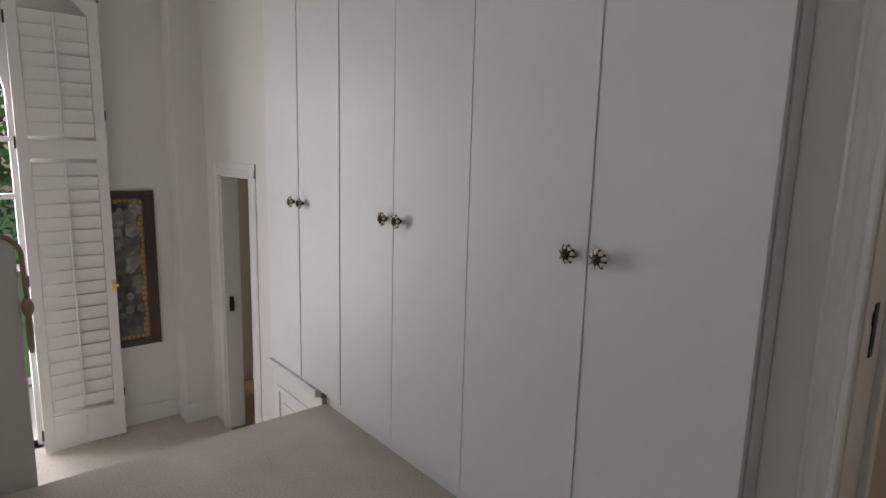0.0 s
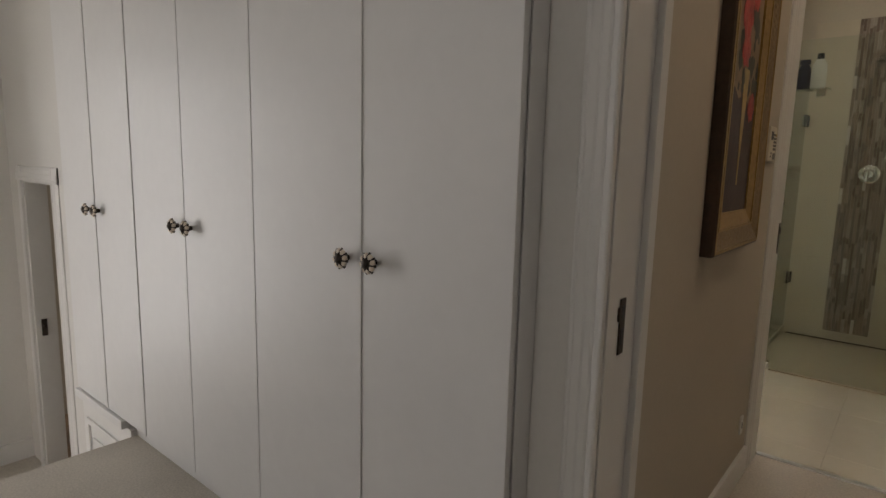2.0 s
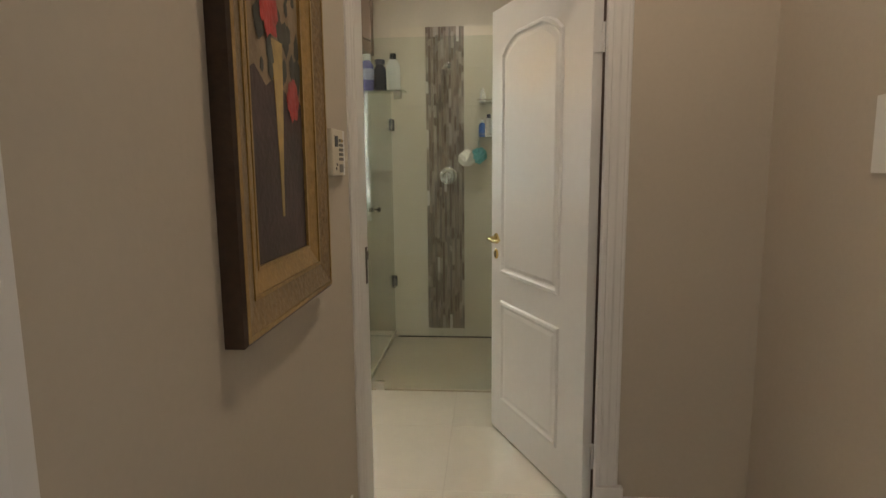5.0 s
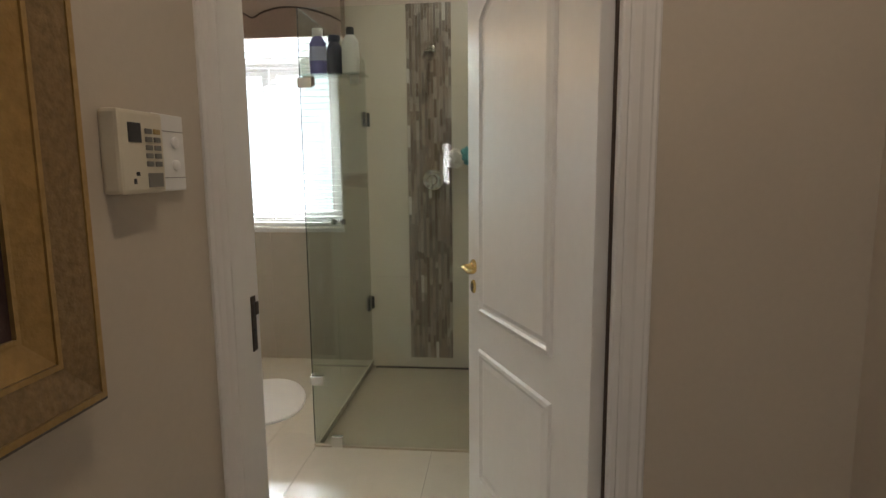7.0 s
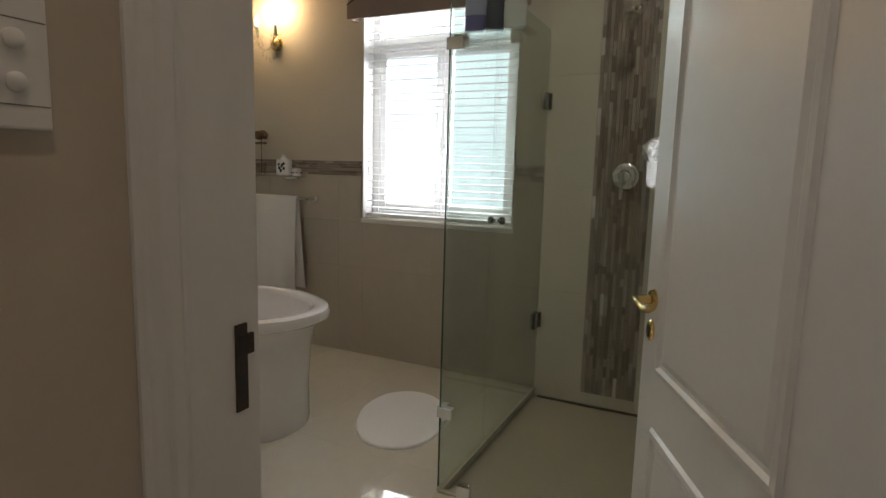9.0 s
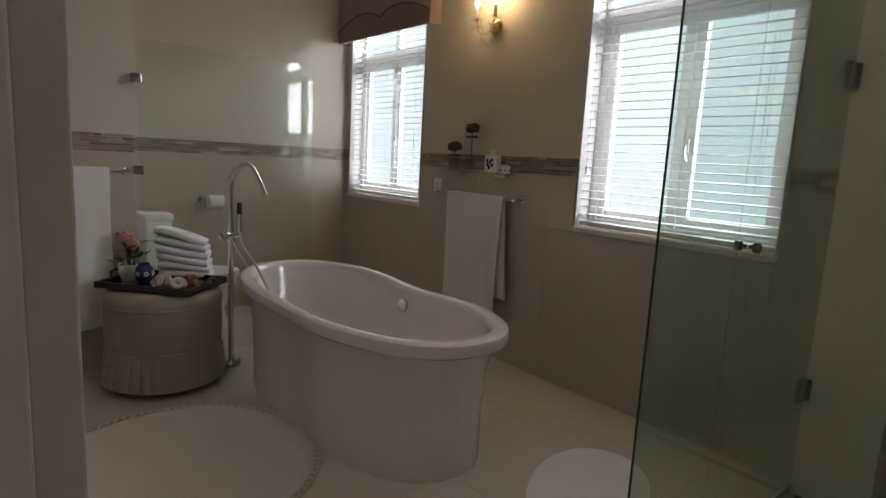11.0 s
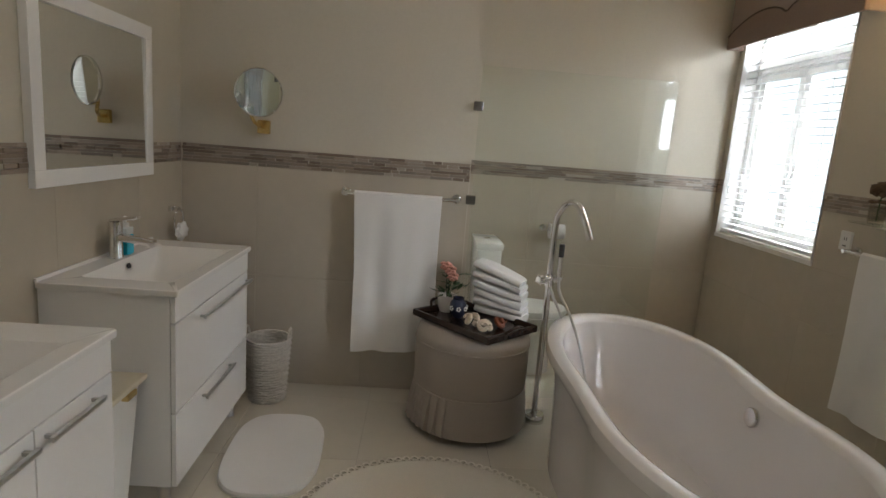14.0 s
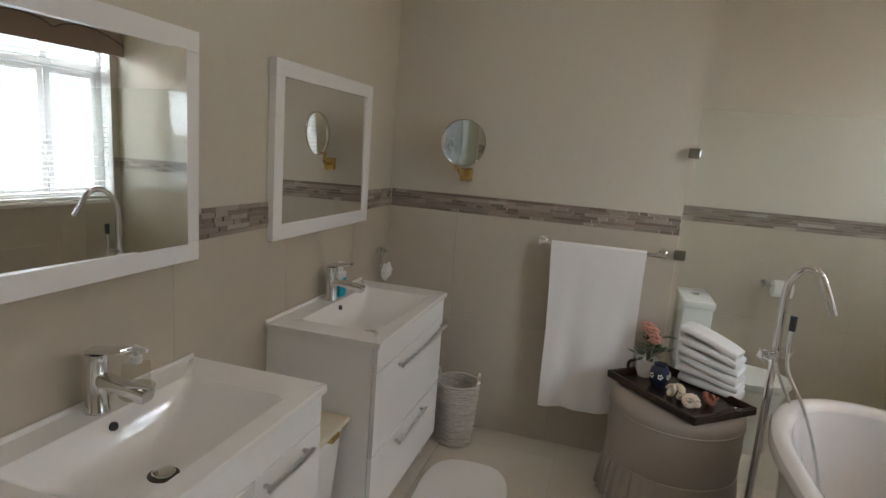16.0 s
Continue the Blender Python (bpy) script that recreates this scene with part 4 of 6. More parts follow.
def venetian_blind(x0, x1):
    b = thing("venetian_blind", ((x0 + x1) / 2, 6.085, WIN_Z0), "white venetian blind with its slats open", "blind", "window blinds")
    n, z0, z1 = 32, WIN_Z0 + 0.075, WIN_Z1 - 0.06
    me = None
    for k in range(n):
        z = z0 + (z1 - z0) * k / (n - 1)
        if me is None:
            s = part("slat", bx(bmesh.new(), -(x1 - x0) / 2 + 0.012, (x1 - x0) / 2 - 0.012, -0.022, 0.022, -0.0016, 0.0016, m=Matrix.Translation(ORIGIN[0]) @ Matrix.Rotation(radians(4), 4, "X")), SLAT, b)
            me = s.data
        else:
            s = new("slat", me)
            s.parent = b
        s.location = (0, 0, z - WIN_Z0)
    part("bottom_rail", box(x0 + 0.012, x1 - 0.012, 6.061, 6.109, WIN_Z0 + 0.014, WIN_Z0 + 0.036, bevel=0.003), SLAT, b)
    part("head_rail", box(x0 + 0.01, x1 - 0.01, 6.055, 6.115, WIN_Z1 - 0.05, WIN_Z1 - 0.002, bevel=0.003), SLAT, b)
    for f in (0.12, 0.5, 0.88):
        xx = x0 + f * (x1 - x0)
        part("ladder_cord", boxes([(xx - 0.001, xx + 0.001, 6.06, 6.062, WIN_Z0 + 0.03, WIN_Z1 - 0.05), (xx - 0.001, xx + 0.001, 6.108, 6.11, WIN_Z0 + 0.03, WIN_Z1 - 0.05)]), SLAT, b)
    part("pull_cord", bx(rod(bmesh.new(), (x0 + 0.035, 6.053, 1.28), (x0 + 0.035, 6.053, WIN_Z1 - 0.04), 0.0015, seg=6), x0 + 0.030, x0 + 0.040, 6.049, 6.057, 1.23, 1.28, bevel=0.002), SLAT, b)


venetian_blind(*WIN1)
venetian_blind(*WIN2)


def pelmet(x0, x1):
    p = thing("pelmet", ((x0 + x1) / 2, 5.985, 2.185), "taupe fabric pelmet with a wavy brown border", "pelmet", "window pelmets")
    z0, z1, y0 = 2.185, 2.70, 5.94
    part("board", boxes([(x0, x1, y0, y0 + 0.02, z0, z1), (x0, x0 + 0.02, y0 + 0.02, 6.045, z0, z1), (x1 - 0.02, x1, y0 + 0.02, 6.045, z0, z1), (x0, x1, y0 + 0.02, 6.045, z1 - 0.02, z1)], 0.004), PELMET, p)
    w = x1 - x0

    def wave(u):
        return 0.105 + 0.075 * abs(math.sin(math.pi * (u * 2 + 0.0))) ** 0.8 - 0.02 * math.cos(2 * math.pi * u)
    us = [k / 40 for k in range(41)]
    m = plane_at((x0, y0 - 0.0005, z0), (1, 0, 0), (0, 0, 1))
    part("border", prism(bmesh.new(), [(0, 0), (w, 0)] + [(u * w, wave(u)) for u in us[::-1]], m, 0.005), PELMET_LOW, p, "brown fabric border")
    part("piping", tube(bmesh.new(), [(x0 + u * w, y0 - 0.006, z0 + wave(u)) for u in us[::2]], 0.0055, 6), CORD_AND_GAP, p, "dark brown cord piping")


pelmet(-1.545, -0.385)
pelmet(-4.01, -2.765)


# ---- tiles and mosaic ----
def tile_rects(parent, make, rects, material, gap=0.0009, thick=0.008):
    """Lays tiles (u0, u1, v0, v1) as pieces of a wall or floor; alike pieces share a mesh."""
    seen = {}
    for u0, u1, v0, v1 in rects:
        key = (round(u1 - u0, 3), round(v1 - v0, 3))
        if key not in seen:
            w, h = key[0] - gap, key[1] - gap
            bm = bmesh.new()
            e = 0.0006
            lo = [bm.verts.new((x, y, 0)) for x, y in ((-w / 2, -h / 2), (w / 2, -h / 2), (w / 2, h / 2), (-w / 2, h / 2))]
            mid = [bm.verts.new((v.co.x, v.co.y, thick - e)) for v in lo]
            hi = [bm.verts.new((v.co.x - math.copysign(e, v.co.x), v.co.y - math.copysign(e, v.co.y), thick)) for v in lo]
            for a, b in ((lo, mid), (mid, hi)):
                for i in range(4):
                    bm.faces.new((a[i], a[(i + 1) % 4], b[(i + 1) % 4], b[i]))
            bm.faces.new(hi)
            bmesh.ops.recalc_face_normals(bm, faces=bm.faces)
            me = bpy.data.meshes.new("tile")
            bm.to_mesh(me)
            bm.free()
            me.materials.append(material)
            seen[key] = me
        t = new("tile", seen[key])
        t.parent = parent
        t.matrix_basis = make((u0 + u1) / 2, (v0 + v1) / 2)


def on_window_wall(u, v):
    return plane_at((u, FACE, v), (1, 0, 0), (0, 0, 1))


def on_towel_wall(u, v):
    return plane_at((-3.078, u, v), (0, 1, 0), (0, 0, 1))


def on_niche_wall(u, v):
    return plane_at((-4.033, u, v), (0, 1, 0), (0, 0, 1))


def on_vanity_wall(u, v):
    return plane_at((u, BACK, v), (-1, 0, 0), (0, 0, 1))


def grid(us, vs):
    return [(a, b, c, d) for a, b in zip(us, us[1:]) for c, d in zip(vs, vs[1:])]


def mosaic(origin, u, v, length, height, rows, seed, parent, joined, longest=0.16):
    """Stick mosaic in rows along u, pieces of varied length and thickness."""
    r = random.Random(seed)
    m = plane_at(origin, u, v)
    h = height / rows
    verts, faces, shared = [], [], {}
    cuts = (0.045, 0.065, 0.09, 0.12, longest)
    for k in range(rows):
        s = -r.random() * 0.1
        while s < length:
            w = r.choice(cuts)
            a, b = max(s, 0), min(s + w, length)
            s += w
            if b - a < 0.012:
                continue
            t = r.choice((0.0085, 0.010, 0.0118))
            g = 0.0006
            if not joined:
                key = (round(b - a, 2), t)
                if key not in shared:
                    bm = bx(bmesh.new(), -key[0] / 2 + g, key[0] / 2 - g, -h / 2 + g, h / 2 - g, 0, t)
                    me = bpy.data.meshes.new("mosaic_stick")
                    bm.to_mesh(me)
                    bm.free()
                    me.materials.append(STICK)
                    shared[key] = me
                o = new("mosaic_stick", shared[key])
                o.parent = parent
                o.matrix_basis = m @ Matrix.Translation(((a + b) / 2, (k + 0.5) * h, 0))
            else:
                n = len(verts)
                for z in (0, t):
                    verts += [m @ Vector(p) for p in ((a + g, k * h + g, z), (b - g, k * h + g, z), (b - g, (k + 1) * h - g, z), (a + g, (k + 1) * h - g, z))]
                faces += [tuple(n + i for i in f) for f in ((4, 5, 6, 7), (0, 1, 5, 4), (1, 2, 6, 5), (2, 3, 7, 6), (3, 0, 4, 7))]
    if joined:
        me = bpy.data.meshes.new("mosaic")
        me.from_pydata(verts, [], faces)
        me.materials.append(STICK_ISLE)
        o = new("mosaic", me)
        o.parent = parent
        tagged(o, kind="stuff")


BAND0, BAND1 = 1.214, 1.310


# ---- shower ----
def sheet(x0, x1, y0, y1, z0, z1):
    return box(x0, x1, y0, y1, z0, z1, bevel=0.0015)


GX, GY = -0.26, 4.775
enclosure = thing("shower_enclosure", (GX, GY, 0), "frameless clear glass shower enclosure with chrome fittings", "shower")
part("front_panel", sheet(GX, 0.998, GY - 0.005, GY + 0.005, 0.012, 2.04), GLASS, enclosure, "clear glass front panel")
part("side_panel", sheet(GX - 0.005, GX + 0.005, GY + 0.008, 5.225, 0.012, 2.04), GLASS, enclosure, "clear glass side panel")
gdoor = part("glass_door", sheet(GX - 0.005, GX + 0.005, 5.231, 6.02, 0.014, 2.04), GLASS, enclosure, "clear glass door")
bm = bmesh.new()
for s in (-1, 1):
    lathe(bm, [(0.006, 0), (0.006, 0.012), (0.016, 0.014), (0.017, 0.030), (0.013, 0.034), (0, 0.034)], (GX + s * 0.005, 5.30, 1.05), 16, (s, 0, 0))
part("door_knob", bm, GUNMETAL, gdoor, "chrome door knob", smooth=True)
for z in (0.42, 1.66):
    part("glass_hinge", boxes([(GX - 0.014, GX + 0.014, 5.955, 6.031, z - 0.045, z + 0.045), (GX - 0.025, GX + 0.025, 6.027, 6.037, z - 0.045, z + 0.045)], 0.003), GUNMETAL, gdoor, "chrome wall hinge")
for x, z in ((-0.152, 0.03), (0.75, 0.03)):
    part("floor_clamp", box(x - 0.028, x + 0.028, GY - 0.014, GY + 0.014, 0.0, 0.055, bevel=0.004), CHROME, enclosure, "chrome floor clamp")
for z in (0.335, 1.72):
    part("corner_bracket", boxes([(GX - 0.014, GX + 0.05, GY - 0.014, GY + 0.014, z - 0.022, z + 0.022), (GX - 0.014, GX + 0.014, GY + 0.01, GY + 0.05, z - 0.022, z + 0.022)], 0.003), CHROME, enclosure, "chrome corner bracket")
part("edge_strip", box(GX - 0.0055, GX - 0.0045, GY - 0.006, GY + 0.006, 0.02, 2.04), mat("green_glass_edge", (0.05, 0.09, 0.075), 0.1), enclosure, "dark green glass edge")
part("sill_strip", boxes([(GX, 0.998, GY - 0.012, GY + 0.012, -0.004, 0.010), (GX - 0.012, GX + 0.012, GY, 6.03, -0.004, 0.008)], 0.002), SHOWER_FLOOR, enclosure)

rack = thing("glass_shelf", (-0.15, GY + 0.07, 1.72), "clear glass shelf on chrome brackets on the shower screen", "shelf")
part("shelf", box(-0.262, 0.022, GY + 0.008, GY + 0.12, 1.755, 1.763, bevel=0.001), GLASS, rack)
for x in (-0.232, -0.018):
    part("bracket", box(x - 0.022, x + 0.022, GY + 0.006, GY + 0.045, 1.711, 1.755, bevel=0.004), CHROME, rack)


def bottle(x, y, z, h, r, body, cap, label, squash=(1, 0.6), cap_r=0.5, band=None):
    b = thing("shampoo_bottle", (x, y, z), label, "bottle")
    part("body", lathe(bmesh.new(), [(r * 0.85, 0), (r, 0.012), (r * 1.02, h * 0.35), (r * 0.95, h * 0.68), (r * 0.6, h * 0.80), (r * 0.42, h * 0.84)], (x, y, z), 24, None, squash), body, b, smooth=True)
    part("cap", lathe(bmesh.new(), [(r * cap_r, h * 0.83), (r * cap_r, h * 0.98), (r * cap_r * 0.85, h), (0, h)], (x, y, z), 20, None, squash), cap, b, smooth=True)
    if band:
        part("label", lathe(bmesh.new(), [(r * 1.025, h * 0.3), (r * 1.03, h * 0.36), (r * 1.01, h * 0.56), (r * 1.0, h * 0.6)], (x, y, z), 24, None, squash), band, b, smooth=True)
    return b


bottle(-0.197, GY + 0.065, 1.763, 0.205, 0.040, PURPLE, WHITE_PLASTIC, "violet shampoo bottle with a white cap on the glass shelf", cap_r=0.62, band=mat("pale_label", (0.45, 0.47, 0.66), 0.4))
bottle(-0.122, GY + 0.07, 1.763, 0.175, 0.036, NAVY, NAVY, "dark navy bottle on the glass shelf", cap_r=0.8)
bottle(-0.045, GY + 0.06, 1.763, 0.205, 0.040, WHITE_PLASTIC, DARK, "white shampoo bottle with a black cap on the glass shelf", cap_r=0.45)

mixer = thing("shower_mixer", (0.185, 6.035, 1.262), "round chrome shower mixer on the mosaic strip", "mixer tap")
part("plate", lathe(bmesh.new(), [(0.068, 0), (0.068, 0.006), (0.058, 0.012), (0.034, 0.014), (0.034, 0.05), (0.028, 0.058), (0, 0.058)], (0.185, 6.031, 1.262), 30, (0, -1, 0)), CHROME, mixer, smooth=True)
part("lever", box(0.163, 0.189, 5.937, 5.971, 1.20, 1.285, bevel=0.008), CHROME, mixer)
head = thing("overhead_shower", (0.185, 6.035, 2.06), "chrome shower head on a short wall arm", "shower head")
part("arm", tube(bmesh.new(), [(0.185, 6.033, 2.10), (0.185, 5.965, 2.115), (0.185, 5.905, 2.09), (0.185, 5.875, 2.06)], 0.009, 10), CHROME, head, smooth=True)
part("rose", lathe(bmesh.new(), [(0.012, 0), (0.03, -0.018), (0.045, -0.03), (0.045, -0.038), (0, -0.038)], (0.185, 5.87, 2.06), 24, (0, 0.5, 1)), CHROME, head, smooth=True)
part("flange", lathe(bmesh.new(), [(0.026, 0), (0.026, 0.006), (0.012, 0.01)], (0.185, 6.033, 2.10), 20, (0, -1, 0)), CHROME, head, smooth=True)
for z, lab in ((1.555, "lower"), (1.81, "upper")):
    s = thing("corner_shelf", (0.52, 5.965, z), "small glass shower shelf holding toiletries", "shelf", "shower shelves")
    part("shelf", box(0.42, 0.66, 5.91, 6.038, z - 0.006, z, bevel=0.001), GLASS, s)
    part("rail", tube(bmesh.new(), [(0.425, 6.035, z + 0.02), (0.425, 5.915, z + 0.02), (0.655, 5.915, z + 0.02), (0.655, 6.035, z + 0.02)], 0.003, 6), CHROME, s)
bottle(0.455, 5.965, 1.81, 0.11, 0.022, WHITE_PLASTIC, WHITE_PLASTIC, "small white bottle on the shower shelf", (1, 1), 0.4)
bottle(0.452, 5.965, 1.555, 0.13, 0.028, BLUE, WHITE_PLASTIC, "blue bottle on the shower shelf", (1, 0.8), 0.5)
bottle(0.50, 5.965, 1.555, 0.17, 0.03, WHITE_PLASTIC, NAVY, "white bottle with a dark cap on the shower shelf", (1, 0.8), 0.5)
bottle(0.56, 5.965, 1.555, 0.15, 0.03, NAVY, NAVY, "dark bottle on the shower shelf", (1, 0.8), 0.7)


def net_puff(x, y, z, r, material, label):
    bm = bmesh.new()
    rr = random.Random(round(x * 100))
    for k in range(26):
        a, b = rr.uniform(0, 6.28), rr.uniform(-1, 1)
        q = math.sqrt(1 - b * b)
        blob(bm, (x + 0.55 * r * q * math.cos(a), y + 0.45 * r * q * math.sin(a), z + 0.55 * r * b), r * 0.5, k, (1, 0.9, 1), 0.5, 1)
    p = thing("bath_puff", (x, y, z - r), label, "bath puff")
    part("netting", bm, material, p, smooth=True)
    part("loop", tube(bmesh.new(), [(x, y, z + r * 0.6), (x - 0.004, y + 0.03, z + r + 0.03), (x, 6.033, z + r + 0.055)], 0.002, 5), material, p)


net_puff(0.335, 5.955, 1.397, 0.068, PUFF, "white netting bath puff hanging in the shower")
net_puff(0.428, 5.955, 1.415, 0.064, TEAL, "teal netting bath puff hanging in the shower")


# ---- bathtub ----
def bathtub():
    t = thing("bathtub", (-1.955, 4.88, 0), "white freestanding double-ended bathtub with a rolled rim", "bathtub")
    cx, cy, A, B, seg = -1.908, 4.90, 0.925, 0.44, 72

    def ring(bm, ka, kb, z, pinch, dip=0.0, e=2.35):
        out = []
        for i in range(seg):
            a = 2 * math.pi * i / seg
            c, s = math.cos(a), math.sin(a)
            u = math.copysign(abs(c) ** (2 / e), c)
            v = math.copysign(abs(s) ** (2 / e), s)
            k = 1 - pinch * math.exp(-(u / 0.36) ** 2)
            out.append(bm.verts.new((cx + u * A * ka, cy + v * B * kb * k, 1.035 * z - dip * math.exp(-(u / 0.42) ** 2))))
        return out

    def skin(bm, rings):
        for p, q in zip(rings, rings[1:]):
            for i in range(seg):
                j = (i + 1) % seg
                bm.faces.new((p[i], p[j], q[j], q[i]))
    bm = bmesh.new()
    R = [ring(bm, 0.875, 0.86, 0.0, 0.13), ring(bm, 0.88, 0.865, 0.02, 0.13), ring(bm, 0.875, 0.87, 0.2, 0.13), ring(bm, 0.895, 0.89, 0.4, 0.115), ring(bm, 0.93, 0.925, 0.50, 0.10, 0.012), ring(bm, 0.95, 0.94, 0.525, 0.095, 0.018)]
    skin(bm, R)
    part("outer_shell", bm, ACRYLIC, t, smooth=True)
    bm = bmesh.new()
    R = [ring(bm, 0.95, 0.94, 0.523, 0.095, 0.018), ring(bm, 0.985, 0.975, 0.522, 0.09, 0.02), ring(bm, 1.0, 1.0, 0.532, 0.09, 0.02), ring(bm, 1.003, 1.005, 0.556, 0.09, 0.02), ring(bm, 0.995, 0.99, 0.574, 0.09, 0.02), ring(bm, 0.975, 0.955, 0.582, 0.095, 0.02), ring(bm, 0.935, 0.88, 0.581, 0.11, 0.022), ring(bm, 0.915, 0.845, 0.573, 0.12, 0.024), ring(bm, 0.905, 0.825, 0.555, 0.12, 0.024)]
    skin(bm, R)
    part("rim", bm, ACRYLIC, t, smooth=True)
    bm = bmesh.new()
    R = [ring(bm, 0.9055, 0.8255, 0.556, 0.12, 0.024), ring(bm, 0.88, 0.80, 0.46, 0.10), ring(bm, 0.82, 0.75, 0.30, 0.07), ring(bm, 0.74, 0.67, 0.18, 0.03), ring(bm, 0.65, 0.57, 0.125, 0.0), ring(bm, 0.45, 0.38, 0.11, 0.0), ring(bm, 0.05, 0.05, 0.105, 0.0)]
    skin(bm, R)
    bm.faces.new(R[-1])
    part("basin", bm, ACRYLIC, t, smooth=True)
    yo = 5.178
    n = Vector((0, -1, 0.12))
    ov = part("overflow", lathe(bmesh.new(), [(0.038, -0.004), (0.038, 0.008), (0.034, 0.013), (0.02, 0.015), (0, 0.015)], (-1.925, yo + 0.027, 0.485), 28, n), CHROME, t, "chrome overflow cover", smooth=True)
    part("waste", lathe(bmesh.new(), [(0.035, 0), (0.035, 0.004), (0.03, 0.007), (0, 0.007)], (-1.955, 4.88, 0.108), 24), CHROME, t, "chrome waste", smooth=True)


bathtub()

# ---- freestanding tub filler ----
fx, fy = -2.775, 4.585
filler = thing("bath_filler", (fx, fy, 0), "tall chrome freestanding bath tap with a hand shower", "bath tap")
part("base", lathe(bmesh.new(), [(0.055, 0), (0.055, 0.03), (0.05, 0.042), (0.022, 0.046), (0.022, 0.05)], (fx, fy, 0), 30), CHROME, filler, smooth=True)
sx, sy = 0.85, 0.53
part("column", tube(bmesh.new(), [(fx, fy, 0.04), (fx, fy, 0.4), (fx, fy, 0.8), (fx, fy, 1.05), (fx + sx * 0.02, fy + sy * 0.02, 1.12), (fx + sx * 0.075, fy + sy * 0.075, 1.175), (fx + sx * 0.14, fy + sy * 0.14, 1.165), (fx + sx * 0.185, fy + sy * 0.185, 1.10), (fx + sx * 0.23, fy + sy * 0.23, 1.015)], 0.0165, 14), CHROME, filler, smooth=True)
part("valve_body", rod(rod(bmesh.new(), (fx - 0.05 * sy, fy + 0.05 * sx, 0.775), (fx + 0.05 * sy, fy - 0.05 * sx, 0.775), 0.022), (fx, fy, 0.74), (fx, fy, 0.80), 0.023), CHROME, filler, smooth=True)
for s in (-1, 1):
    bm = rod(bmesh.new(), (fx + s * 0.05 * sy, fy - s * 0.05 * sx, 0.775), (fx + s * 0.075 * sy, fy - s * 0.075 * sx, 0.775), 0.016, 0.018)
    for a in range(4):
        d = Vector((sx * math.cos(a * 1.571 + 0.5), sy * math.cos(a * 1.571 + 0.5), math.sin(a * 1.571 + 0.5))) * 0.03
        c = Vector((fx + s * 0.068 * sy, fy - s * 0.068 * sx, 0.775))
        rod(bm, c, c + d, 0.0045, seg=8)
    part("cross_handle", bm, CHROME, filler, smooth=True)
hx, hy = fx + 0.045, fy + 0.035
part("hand_shower", rod(rod(bmesh.new(), (hx, hy, 0.80), (hx, hy, 0.90), 0.012, 0.012), (hx - 0.02, hy - 0.015, 0.80), (hx, hy, 0.80), 0.01), CHROME, filler, smooth=True)
part("shower_grip", rod(bmesh.new(), (hx, hy, 0.90), (hx, hy, 0.965), 0.0135, 0.0145), DARK, filler, "black hand shower head", smooth=True)
part("hose", tube(bmesh.new(), [(hx, hy, 0.80), (hx + 0.02, hy + 0.01, 0.72), (hx + 0.08, hy + 0.06, 0.62), (hx + 0.15, hy + 0.10, 0.50), (hx + 0.20, hy + 0.13, 0.36), (hx + 0.24, hy + 0.14, 0.24)], 0.0075, 8), BRUSHED, filler, smooth=True)
part("hose", tube(bmesh.new(), [(fx + 0.01, fy + 0.0, 0.75), (fx + 0.05, fy + 0.02, 0.69), (fx + 0.10, fy + 0.06, 0.60), (fx + 0.15, fy + 0.09, 0.48), (fx + 0.19, fy + 0.12, 0.38)], 0.007, 8), BRUSHED, filler, smooth=True)


# ---- ottoman and what stands on it ----
OX, OY, OR, OZ = -2.745, 4.22, 0.285, 0.52
ott = thing("ottoman", (OX, OY, 0), "round taupe linen ottoman with a pleated skirt", "ottoman")
part("drum", lathe(bmesh.new(), [(OR * 0.93, 0.05), (OR * 0.97, 0.12), (OR * 0.985, 0.215), (OR * 0.985, 0.22), (OR, 0.23), (OR * 1.012, 0.36), (OR * 1.005, 0.45)], (OX, OY, 0), 48), LINEN, ott, smooth=True)
part("cushion_top", lathe(bmesh.new(), [(OR * 1.005, 0.449), (OR * 1.01, 0.475), (OR * 0.985, 0.50), (OR * 0.90, 0.517), (OR * 0.6, 0.526), (0, 0.528)], (OX, OY, 0), 48), LINEN, ott, smooth=True)
part("welt", tube(bmesh.new(), [(OX + (OR * 1.008) * math.cos(a), OY + (OR * 1.008) * math.sin(a), 0.452) for a in [k * math.pi / 16 for k in range(33)]], 0.0045, 6), LINEN, ott, smooth=True)
part("welt", tube(bmesh.new(), [(OX + (OR * 1.0) * math.cos(a), OY + (OR * 1.0) * math.sin(a), 0.224) for a in [k * math.pi / 16 for k in range(33)]], 0.005, 6), LINEN, ott, smooth=True)
bm, n = bmesh.new(), 360
rows_ = [[], [], [], []]
for k in range(n):
    a = 2 * math.pi * k / n
    fold = math.exp(-((a - 5.28) / 0.62) ** 6) + math.exp(-((a - 2.2) / 0.55) ** 6)
    f = fold * 1.5 * ((a * 40 / 6.2832) % 1.0) ** 0.7 + (1 - fold) * (0.6 + 0.15 * math.sin(a * 5))
    for row, (out, z) in zip(rows_, ((0.002, 0.222), (0.006 + 0.010 * f, 0.15), (0.008 + 0.022 * f, 0.03 + 0.012 * f), (0.003 + 0.022 * f, 0.031 + 0.012 * f))):
        row.append(bm.verts.new((OX + (OR + out) * math.cos(a), OY + (OR + out) * math.sin(a), z)))
for p, q in zip(rows_, rows_[1:]):
    for k in range(n):
        bm.faces.new((p[k], q[k], q[(k + 1) % n], p[(k + 1) % n]))
part("pleated_skirt", bm, LINEN, ott, smooth=True)
